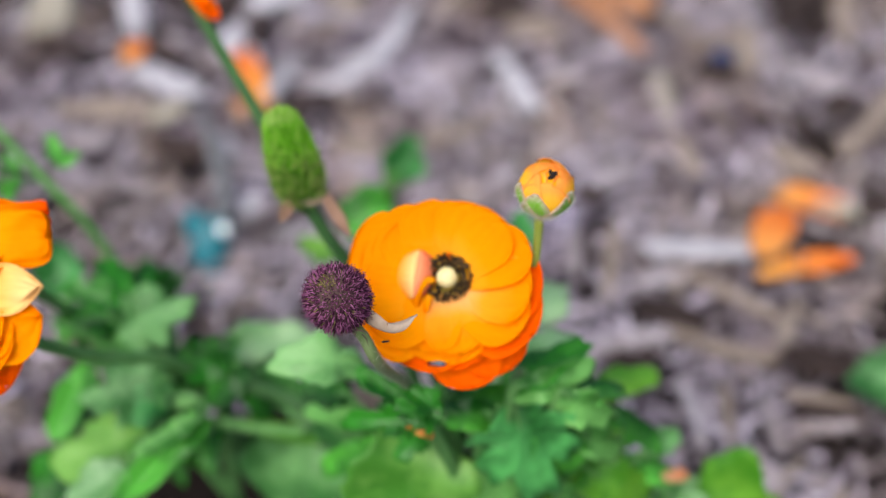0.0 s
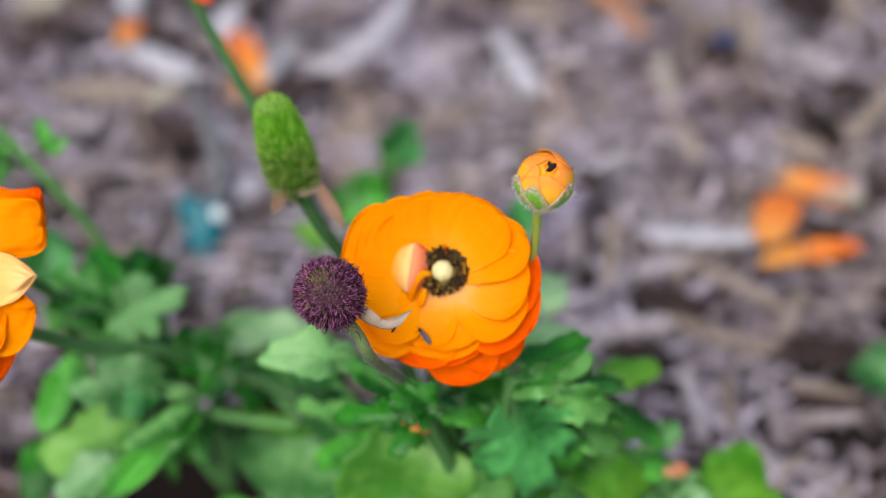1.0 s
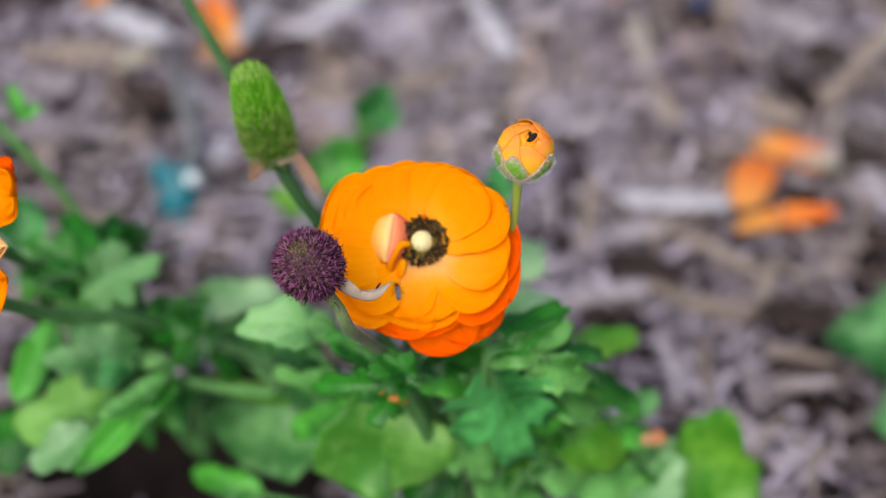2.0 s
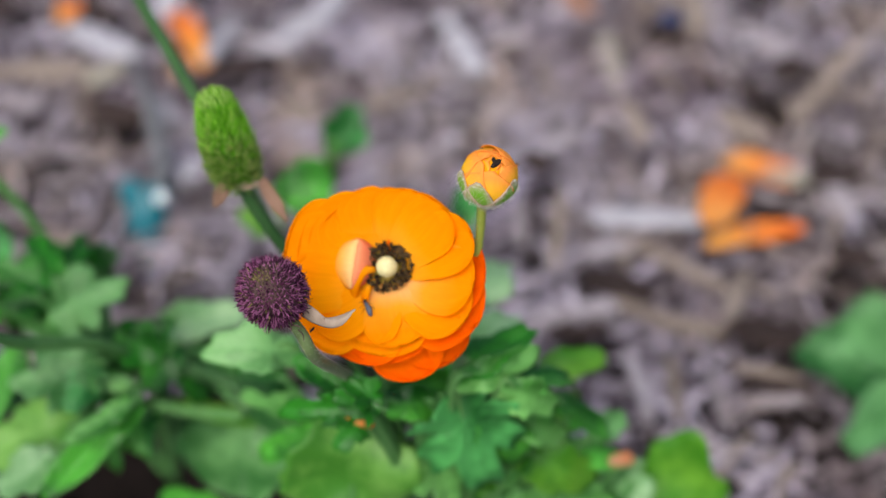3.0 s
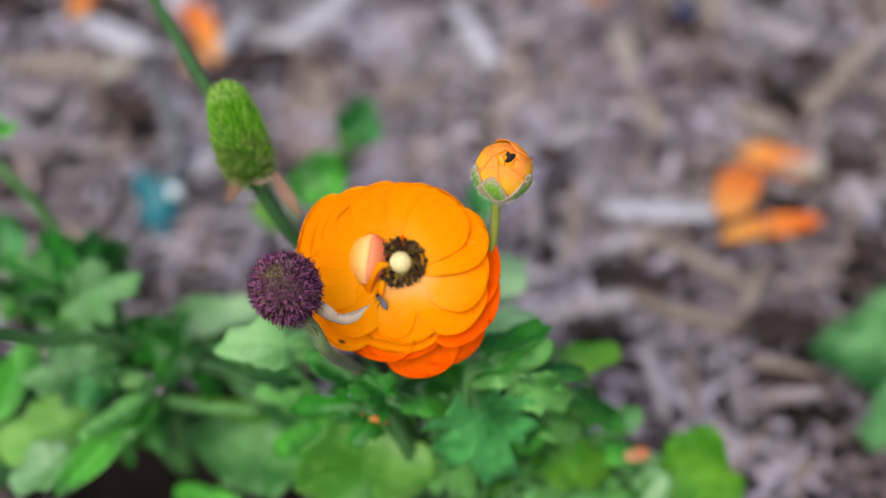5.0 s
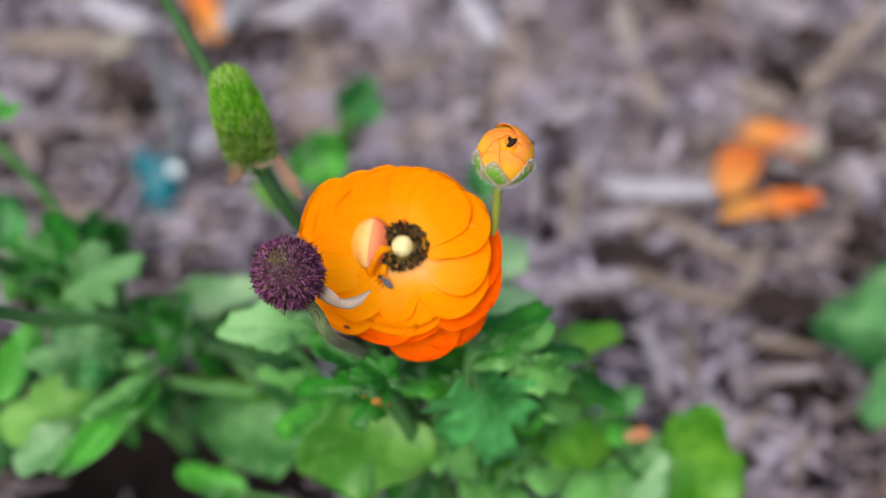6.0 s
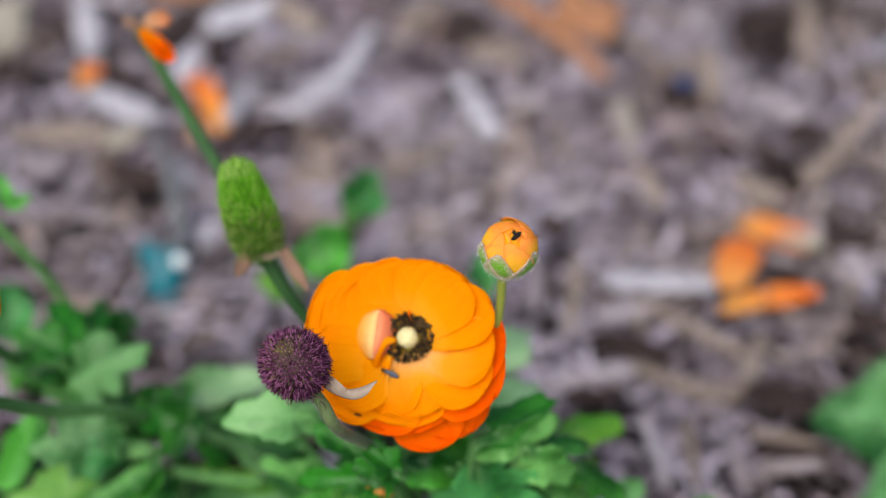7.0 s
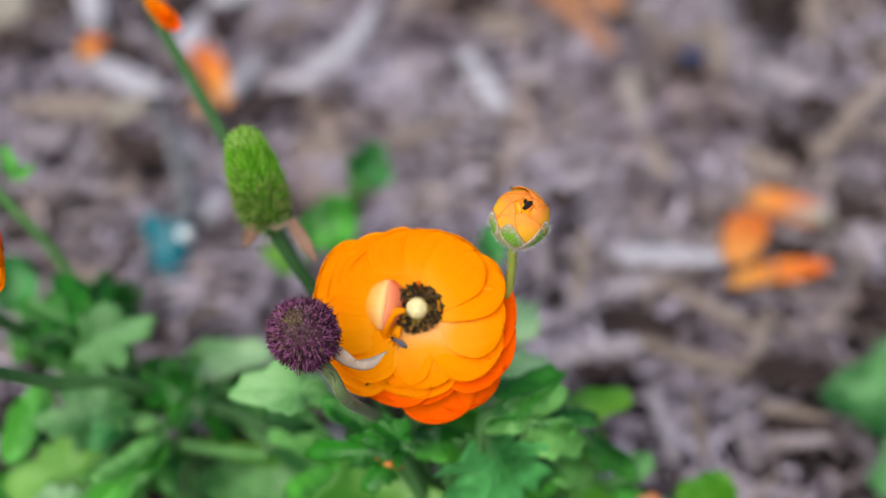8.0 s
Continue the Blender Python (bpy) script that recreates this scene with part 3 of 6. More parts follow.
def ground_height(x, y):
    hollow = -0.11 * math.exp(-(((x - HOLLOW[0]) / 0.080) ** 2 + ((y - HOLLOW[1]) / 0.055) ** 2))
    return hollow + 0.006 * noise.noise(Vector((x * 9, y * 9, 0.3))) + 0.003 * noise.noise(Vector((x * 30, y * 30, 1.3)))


def build_ground():
    """One sheet of soil: fine near the bed, running out to the horizon."""
    xs = [-4000, -400, -60, -12, -4] + [-2 + 4 * i / 80 for i in range(81)] + [4, 12, 60, 400, 4000]
    ys = [-4000, -400, -60, -12, -4] + [-1.5 + 4 * i / 80 for i in range(81)] + [4, 12, 60, 400, 4000]
    bm = bmesh.new()
    rows = [[bm.verts.new((x, y, ground_height(x, y) - 0.006 if abs(x) < 3 and abs(y) < 3 else -0.006)) for x in xs] for y in ys]
    for a, b in zip(rows, rows[1:]):
        for i in range(len(xs) - 1):
            bm.faces.new((a[i], a[i + 1], b[i + 1], b[i]))
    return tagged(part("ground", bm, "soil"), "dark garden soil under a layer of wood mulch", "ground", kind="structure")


ground = build_ground()


def chip_points(rng, length, width, thick, bend):
    """Corners and faces of one splintered chip, lying along x."""
    n = 4
    verts, faces = [], []
    drift = rng.uniform(-0.4, 0.4)
    for i in range(n + 1):
        s = i / n
        w = width * (0.75 + 0.5 * rng.random()) * (0.35 + 0.65 * math.sin(math.pi * (0.12 + 0.76 * s)))
        t = thick * (0.7 + 0.6 * rng.random())
        y = bend * math.sin(math.pi * s) * length + drift * width * s
        x = (s - 0.5) * length
        skew = rng.uniform(-0.2, 0.2) * width
        z = rng.uniform(-0.2, 0.2) * thick
        verts += [(x + skew, y - w / 2, z), (x - skew, y + w / 2, z), (x - skew * 0.6, y + w * 0.36, z + t), (x + skew * 0.8, y - w * 0.3, z + t * 0.9)]
    for i in range(n):
        a, b = i * 4, i * 4 + 4
        faces += [(a + k, a + (k + 1) % 4, b + (k + 1) % 4, b + k) for k in range(4)]
    faces += [(3, 2, 1, 0), (n * 4, n * 4 + 1, n * 4 + 2, n * 4 + 3)]
    return verts, faces


def chip_mesh(name, rng, length, width, thick, bend, mat):
    me = bpy.data.meshes.new(name)
    verts, faces = chip_points(rng, length, width, thick, bend)
    me.from_pydata(verts, [], faces)
    me.materials.append(M[mat])
    return me


# dark pieces that stand for shade in gaps of the mulch: place, turn, length, width
DARK_GAPS = (
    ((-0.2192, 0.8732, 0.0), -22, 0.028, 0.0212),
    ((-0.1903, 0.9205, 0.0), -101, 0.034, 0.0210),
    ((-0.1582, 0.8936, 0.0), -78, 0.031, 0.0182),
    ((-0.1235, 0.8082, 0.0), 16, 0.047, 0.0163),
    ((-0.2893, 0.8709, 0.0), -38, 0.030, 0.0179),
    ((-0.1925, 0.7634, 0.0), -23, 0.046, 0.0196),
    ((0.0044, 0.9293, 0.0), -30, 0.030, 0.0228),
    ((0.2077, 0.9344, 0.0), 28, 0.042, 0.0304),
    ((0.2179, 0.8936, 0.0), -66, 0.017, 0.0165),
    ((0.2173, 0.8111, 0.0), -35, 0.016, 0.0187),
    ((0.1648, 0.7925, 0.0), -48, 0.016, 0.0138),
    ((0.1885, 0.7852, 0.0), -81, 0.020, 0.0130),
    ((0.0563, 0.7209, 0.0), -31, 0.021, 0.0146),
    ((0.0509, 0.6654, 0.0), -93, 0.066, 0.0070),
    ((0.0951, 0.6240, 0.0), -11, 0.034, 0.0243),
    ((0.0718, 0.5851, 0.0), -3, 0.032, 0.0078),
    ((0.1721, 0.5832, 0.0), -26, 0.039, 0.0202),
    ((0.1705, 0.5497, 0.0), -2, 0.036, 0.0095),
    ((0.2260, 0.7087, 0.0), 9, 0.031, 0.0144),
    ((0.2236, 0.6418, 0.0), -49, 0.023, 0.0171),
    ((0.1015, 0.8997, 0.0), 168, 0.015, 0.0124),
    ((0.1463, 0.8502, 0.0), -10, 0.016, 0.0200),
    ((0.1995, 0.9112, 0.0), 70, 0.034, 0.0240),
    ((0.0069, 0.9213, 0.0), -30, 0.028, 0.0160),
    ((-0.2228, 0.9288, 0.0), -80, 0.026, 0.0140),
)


def in_gap(x, y):
    """Whether a place lies in one of the gaps where a dark piece stands for shade."""
    for (px, py, _), turn, length, width in DARK_GAPS:
        dx, dy = x - px, y - py
        if abs(dx) < 0.05 and abs(dy) < 0.05:
            c, d = math.cos(radians(turn)), math.sin(radians(turn))
            if ((dx * c + dy * d) / (length * 0.5 + 0.007)) ** 2 + ((dy * c - dx * d) / (width * 0.5 + 0.007)) ** 2 < 1:
                return True
    return False


def build_mulch():
    """The countless rest of the mulch, joined."""
    rng = random.Random(21)
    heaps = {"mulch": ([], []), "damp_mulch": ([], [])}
    for k in range(58000):
        if k < 47000:
            x, y = rng.uniform(-0.78, 0.78), rng.uniform(0.02, 1.58)
            if rng.random() > 2.2 - 1.6 * ((x / 0.68) ** 2 + ((y - 0.8) / 0.68) ** 2):
                continue
        else:
            x, y = rng.gauss(0, 0.85), 0.75 + rng.gauss(0, 0.85)
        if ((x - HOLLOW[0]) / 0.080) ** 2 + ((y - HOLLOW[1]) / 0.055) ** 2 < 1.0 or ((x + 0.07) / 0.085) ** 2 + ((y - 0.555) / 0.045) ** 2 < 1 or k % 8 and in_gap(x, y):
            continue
        size = rng.random() ** 2
        v, f = chip_points(rng, 0.008 + 0.042 * size, 0.0008 + 0.0036 * rng.random() ** 1.6, 0.0008 + 0.002 * rng.random(), rng.uniform(-0.14, 0.14))
        if k % 9 == 0:
            v, f = chip_points(rng, rng.uniform(0.04, 0.10), rng.uniform(0.0012, 0.0028), 0.0015, rng.uniform(-0.12, 0.12))
        m = pose(x, y, ground_height(x, y) - 0.004 + 0.009 * rng.random(), rng.uniform(-25, 25), rng.gauss(0, 9), rng.uniform(0, 360))
        browner = (x < -0.13 and not 0.80 < y < 0.86 and rng.random() < 0.6) or x > 0.17 + 0.12 * noise.noise(Vector((x * 6, y * 6, 4.0))) + rng.gauss(0, 0.05)
        verts, faces = heaps["damp_mulch" if browner else "mulch"]
        o = len(verts)
        verts += [tuple(m @ Vector(p)) for p in v]
        faces += [tuple(i + o for i in q) for q in f]
    for k in range(2600):
        x, y = rng.gauss(0.05, 0.13), rng.gauss(0.79, 0.13)
        if y < 0.6 or y > 1.1 or in_gap(x, y) or math.hypot(x - 0.178, y - 0.690) < 0.045:
            continue
        v, f = chip_points(rng, rng.uniform(0.022, 0.07), rng.uniform(0.0012, 0.0032), 0.001, rng.uniform(-0.15, 0.15))
        m = pose(x, y, ground_height(x, y) + 0.003 + 0.006 * rng.random(), rng.uniform(-20, 20), rng.gauss(0, 7), rng.gauss(75, 45))
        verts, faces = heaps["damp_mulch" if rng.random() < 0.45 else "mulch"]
        o = len(verts)
        verts += [tuple(m @ Vector(q)) for q in v]
        faces += [tuple(i + o for i in q) for q in f]
    for kind, label in (("mulch", "grey-brown shredded wood mulch over the soil"), ("damp_mulch", "darker brown wood mulch over the soil")):
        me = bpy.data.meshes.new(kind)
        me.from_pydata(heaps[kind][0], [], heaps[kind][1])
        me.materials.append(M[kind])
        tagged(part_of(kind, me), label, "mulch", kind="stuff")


build_mulch()


def scattered_chips(count=300):
    """Single chips that can be told apart in the nearer bed, sharing a dozen meshes."""
    rng = random.Random(31)
    woods = ("chip", "tan_chip", "chip", "dark_bark_and_gap", "chip", "pale_chip", "tan_chip", "chip")
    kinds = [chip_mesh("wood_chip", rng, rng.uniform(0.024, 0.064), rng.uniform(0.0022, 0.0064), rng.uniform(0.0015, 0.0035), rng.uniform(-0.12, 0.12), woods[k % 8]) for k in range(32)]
    shaded = [me for k, me in enumerate(kinds) if woods[k % 8] in ("tan_chip", "dark_bark_and_gap")]
    made = 0
    while made < count:
        x, y = rng.uniform(-0.36, 0.36), rng.uniform(0.48, 1.08)
        if ((x - HOLLOW[0]) / 0.09) ** 2 + ((y - HOLLOW[1]) / 0.07) ** 2 < 1 or abs(x + 0.165) < 0.03 and abs(y - 0.68) < 0.05 or in_gap(x, y):
            continue
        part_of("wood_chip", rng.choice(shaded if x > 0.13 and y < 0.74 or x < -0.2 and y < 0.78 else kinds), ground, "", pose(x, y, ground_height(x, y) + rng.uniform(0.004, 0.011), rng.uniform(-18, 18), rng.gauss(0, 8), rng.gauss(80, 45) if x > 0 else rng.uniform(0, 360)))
        made += 1


scattered_chips()


def big_chip(place, turn, length, width, mat, label, bend=0.0, tilt=0.0, thick=0.004, name="wood_chip", seed=0):
    me = chip_mesh(name, random.Random(seed + 40), length, width, thick, bend, mat)
    x, y, z = place
    ob = part_of(name, me, None, label, pose(x, y, z + 0.010, 0, tilt, turn))
    return tagged(ob, label, "wood chip", "large chips in the mulch")


WHITE = "bleached pale grey wood chip lying on the mulch"
GREY = "weathered grey wood chip lying on the mulch"
TAN = "tan wood splinter lying on the mulch"
CREAM = "cream-coloured flake of wood lying on the mulch"
for n, (place, turn, length, width, mat, label, bend) in enumerate((
    ((-0.2125, 0.8389, 0.0), -35, 0.057, 0.0199, "pale_chip", WHITE, 0),
    ((-0.0923, 0.8704, 0.0), 56, 0.118, 0.0154, "pale_chip", WHITE, -0.12),
    ((-0.1482, 0.9405, 0.0), 21, 0.047, 0.0306, "pale_chip", WHITE, 0),
    ((-0.1382, 0.8407, 0.0), -97, 0.048, 0.0135, "pale_chip", WHITE, 0),
    ((-0.2509, 0.9303, 0.0), -76, 0.070, 0.0195, "pale_chip", WHITE, 0),
    ((-0.1769, 0.8870, 0.0), -90, 0.038, 0.0181, "pale_chip", WHITE, 0),
    ((-0.3031, 0.9272, 0.0), 81, 0.054, 0.0359, "cream_chip", CREAM, 0),
    ((-0.0275, 0.9278, 0.0), 65, 0.066, 0.0169, "tan_chip", TAN, 0.1),
    ((-0.1115, 0.9374, 0.0), -45, 0.051, 0.0187, "tan_chip", TAN, 0.1),
    ((-0.2505, 0.8156, 0.0), 8, 0.063, 0.0219, "tan_chip", TAN, 0),
    ((-0.2095, 0.8066, 0.0), 26, 0.021, 0.0155, "cream_chip", CREAM, 0),
    ((-0.1674, 0.7715, 0.0), -56, 0.028, 0.0144, "pale_chip", WHITE, 0),
    ((-0.1425, 0.7140, 0.0), 54, 0.024, 0.0145, "pale_chip", WHITE, 0),
    ((-0.2563, 0.7793, 0.0), -11, 0.029, 0.0152, "chip", GREY, 0),
    ((-0.0858, 0.7690, 0.0), -29, 0.033, 0.0128, "tan_chip", TAN, 0),
    ((-0.0378, 0.8484, 0.0), 33, 0.055, 0.0136, "chip", GREY, 0.05),
    ((-0.0311, 0.7826, 0.0), 22, 0.030, 0.0153, "tan_chip", TAN, 0),
    ((-0.0709, 0.8132, 0.0), -9, 0.036, 0.0117, "chip", GREY, 0),
    ((0.0263, 0.8973, 0.0), -11, 0.040, 0.0215, "tan_chip", TAN, 0),
    ((0.0142, 0.8354, 0.0), -65, 0.064, 0.0174, "pale_chip", WHITE, 0),
    ((0.2365, 0.9187, 0.0), -93, 0.075, 0.0167, "tan_chip", TAN, 0),
    ((0.1652, 0.8736, 0.0), -93, 0.058, 0.0179, "tan_chip", TAN, 0),
    ((0.1032, 0.8169, 0.0), -90, 0.048, 0.0148, "cream_chip", CREAM, 0),
    ((0.2057, 0.8419, 0.0), -51, 0.044, 0.0135, "chip", GREY, 0),
    ((0.2398, 0.8029, 0.0), 54, 0.095, 0.0124, "tan_chip", TAN, 0),
    ((0.0533, 0.7341, 0.0), 27, 0.056, 0.0103, "chip", GREY, 0),
    ((0.1109, 0.6767, 0.0), 1, 0.065, 0.0148, "pale_chip", WHITE, 0.03),
    ((0.0668, 0.6641, 0.0), -93, 0.056, 0.0091, "tan_chip", TAN, 0),
    ((0.0440, 0.6706, 0.0), -89, 0.043, 0.0084, "chip", GREY, 0),
    ((0.0947, 0.6483, 0.0), 12, 0.034, 0.0080, "chip", GREY, 0.1),
    ((0.1324, 0.6328, 0.0), -38, 0.062, 0.0097, "tan_chip", TAN, 0.04),
    ((0.0696, 0.6022, 0.0), 15, 0.064, 0.0090, "chip", GREY, 0.03),
    ((0.1215, 0.5998, 0.0), -19, 0.059, 0.0085, "tan_chip", TAN, -0.03),
    ((0.1011, 0.5506, 0.0), -81, 0.051, 0.0073, "chip", GREY, 0.03),
    ((0.1181, 0.5503, 0.0), -92, 0.050, 0.0065, "tan_chip", TAN, 0),
    ((0.1415, 0.5428, 0.0), -84, 0.043, 0.0069, "chip", GREY, 0),
    ((0.1683, 0.5598, 0.0), -15, 0.036, 0.0052, "tan_chip", TAN, 0),
    ((0.1700, 0.5417, 0.0), 5, 0.033, 0.0056, "chip", GREY, 0),
    ((0.1569, 0.6135, 0.0), -114, 0.042, 0.0095, "tan_chip", TAN, 0),
    ((0.1177, 0.7617, 0.0), -66, 0.035, 0.0113, "tan_chip", TAN, 0),
    ((0.0723, 0.7697, 0.0), -113, 0.041, 0.0121, "chip", GREY, 0),
    ((0.1372, 0.7208, 0.0), -56, 0.036, 0.0109, "chip", GREY, 0),
    ((0.1803, 0.7591, 0.0), -32, 0.030, 0.0127, "tan_chip", TAN, 0),
    ((0.0327, 0.7667, 0.0), -139, 0.032, 0.0128, "chip", GREY, 0),
    ((0.2262, 0.6923, 0.0), -77, 0.049, 0.0121, "chip", GREY, 0),
    ((0.2102, 0.6439, 0.0), 24, 0.033, 0.0079, "chip", GREY, 0),
    ((0.1999, 0.7091, 0.0000), -12, 0.030, 0.014, "cream_chip", "cream flake of wood among fallen petals", 0.0),
)):
    big_chip(place, turn, length, width, mat, label, bend, tilt=dice.uniform(-6, 6), seed=n)
big_chip((0.0604, 0.9149, 0.004), -50, 0.118, 0.0167, "rust_bark", "rusty orange strip of bark on the mulch", 0.06, 3, 0.005, "bark_strip", 50)
big_chip((0.0915, 0.9375, 0.003), -13, 0.041, 0.0373, "rust_bark", "ochre brown lump of bark on the mulch", 0.0, 0, 0.012, "bark_lump", 51)
big_chip((-0.1908, 0.9722, 0.0000), 10, 0.05, 0.020, "rust_bark", "reddish brown lump of bark on the mulch", 0.0, 0, 0.010, "bark_lump", 52)
for n, (place, turn, length, width) in enumerate(DARK_GAPS):
    big_chip((place[0], place[1], 0.003), turn, length, width, "dark_bark_and_gap", "dark piece standing for the shade in a gap of the mulch", 0.0, 0, 0.004, "bark_piece", 60 + n)


# ---- the flowering plants ----
RIGHT, UP, TOWARD = Vector((1, 0, 0)), Vector((0, 0.695, 0.719)), Vector((0, -0.719, 0.695))


def facing(place, right, up, toward):
    """A frame at place whose z points the given share right, up and towards the viewer's side."""
    z = (RIGHT * right + UP * up + TOWARD * toward).normalized()
    x = (RIGHT - z * z.dot(RIGHT)).normalized()
    m = Matrix((x, z.cross(x), z)).transposed().to_4x4()
    m.translation = place
    return m


def turned(m, angle, lift=0.0):
    return m @ Matrix.Translation((0, 0, lift)) @ Matrix.Rotation(radians(angle), 4, "Z")


def open_flower(plant, m, petals, scale=1.0, heart=True, label="wide open orange flower head with dark stamens"):
    """A flower head in the frame m. petals: angle, reach and width in millimetres, rise, level, lift, material, cup, notch."""
    bm = bmesh.new()
    blob(bm, m @ Matrix.Translation((0, 0, -0.002)), 0.006 * scale, 0.006 * scale, 0.004 * scale, 0.1, 3)
    head = part("flower_head", bm, "filament", plant, label)
    for k, (angle, reach, width, rise, level, lift, mat, cup, notch) in enumerate(petals):
        pb = bmesh.new()
        steep = math.cos(radians((rise + level) / 2))
        f = turned(m, angle, lift * 0.001)
        petal_mesh(pb, Matrix(), (reach * 0.001 - 0.003) / steep, width * 0.001, rise, level, cup * 1.3, 0.036, notch, seed=k + angle * 0.1, start=0.003, roll=(-0.09, -0.03, 0.03, -0.07, 0.05)[k % 5])
        part("petal", pb, mat, head, m=f)
    if heart:
        rng = random.Random(5)
        cb = bmesh.new()
        blob(cb, m @ Matrix.Translation((0, 0, 0.0065)), 0.0036, 0.0036, 0.0038, 0.05, 1, 14, 20)
        part("seed_cone", cb, "carpel", head, "cream domed seed cone")
        fb, ab = bmesh.new(), bmesh.new()
        for k in range(240):
            a = rng.random() * 6.283
            r0, r1 = 0.003 + 0.0008 * rng.random(), 0.0042 + 0.0040 * rng.random() ** 0.8
            low = m @ Vector((r0 * math.cos(a), r0 * math.sin(a), 0.001))
            a += rng.uniform(-0.15, 0.15)
            top = m @ Vector((r1 * math.cos(a), r1 * math.sin(a), 0.0062 - 0.25 * (r1 - 0.004) + rng.uniform(-0.0015, 0.0008)))
            spike(fb, low, top, 0.00016, 3)
            spin = Euler((rng.random() * 6, rng.random() * 6, rng.random() * 6)).to_matrix().to_4x4()
            spin.translation = top
            blob(ab, spin, 0.00050, 0.00042, 0.00105, 0.2, k, 4, 6)
        tagged(part("filament_ring", fb, "filament", head, "pale yellow stamen filaments"), kind="stuff")
        tagged(part("anther_ring", ab, "anther", head, "ring of black-brown anthers"), kind="stuff")
    return head


BASE = (0.004, 0.415, 0.0)
NODE = (-0.0219, 0.3873, 0.1897)
plant = thing("buttercup_plant", BASE, "flowering plant with orange bloom, buds and green lobed leaves", "plant", "plants in the bed")

flower_frame = facing((-0.0165, 0.3883, 0.2578), -0.08, 0.12, 0.98)
MAIN_PETALS = (
    # outer ring
    (-56, 37.0, 32, 12, -12, -5.2, "petal_outer", 0.10, 0.00),
    (-77, 38.0, 33, 10, -14, -4.2, "petal_outer", 0.10, 0.00),
    (-34, 35.2, 38, 24, 2, -3.2, "petal_outer", 0.12, 0.02),
    (-8, 32.6, 36, 28, 8, -3.4, "petal_outer", 0.12, 0.00),
    (-119, 33.0, 42, 20, -2, -3.0, "petal_outer", 0.12, 0.03),
    (-96, 31.8, 38, 20, -2, -2.6, "petal_outer", 0.12, 0.02),
    (-147, 35.0, 42, 26, 6, -2.8, "petal", 0.14, 0.02),
    (172, 33.8, 48, 31, 9, -1.4, "petal", 0.16, 0.00),
    (149, 29.8, 40, 33, 11, -2.0, "petal", 0.10, 0.00),
    (92, 25.9, 40, 35, 14, -1.9, "petal", 0.16, 0.03),
    (44, 27.4, 36, 33, 12, -2.8, "petal", 0.16, 0.00),
    # inner ring
    (66, 26.2, 30, 38, 15, -0.9, "petal", 0.12, 0.00),
    (116, 24.6, 42, 35, 13, -1.6, "petal", 0.09, 0.00),
    (20, 29.8, 27, 38, 12, 0.3, "petal", 0.14, 0.00),
    (-14, 29.4, 29, 36, 10, -0.5, "petal_light", 0.16, 0.00),
    (-35, 31.4, 30, 31, 7, -1.4, "petal", 0.14, 0.00),
    (-80, 26.6, 27, 30, 2, 0.4, "petal_light", 0.12, 0.04),
    (-111, 26.4, 28, 30, 4, -0.5, "petal", 0.14, 0.03),
    (-93, 29.4, 36, 27, 0, -1.6, "petal", 0.12, 0.05),
    (-152, 31.0, 40, 30, 8, -1.1, "petal", 0.16, 0.00),
    (42, 26.6, 26, 38, 14, 0.7, "petal", 0.12, 0.00),
    (131, 27.2, 40, 34, 12, -1.8, "petal", 0.09, 0.00),
)
flower = open_flower(plant, flower_frame, MAIN_PETALS)


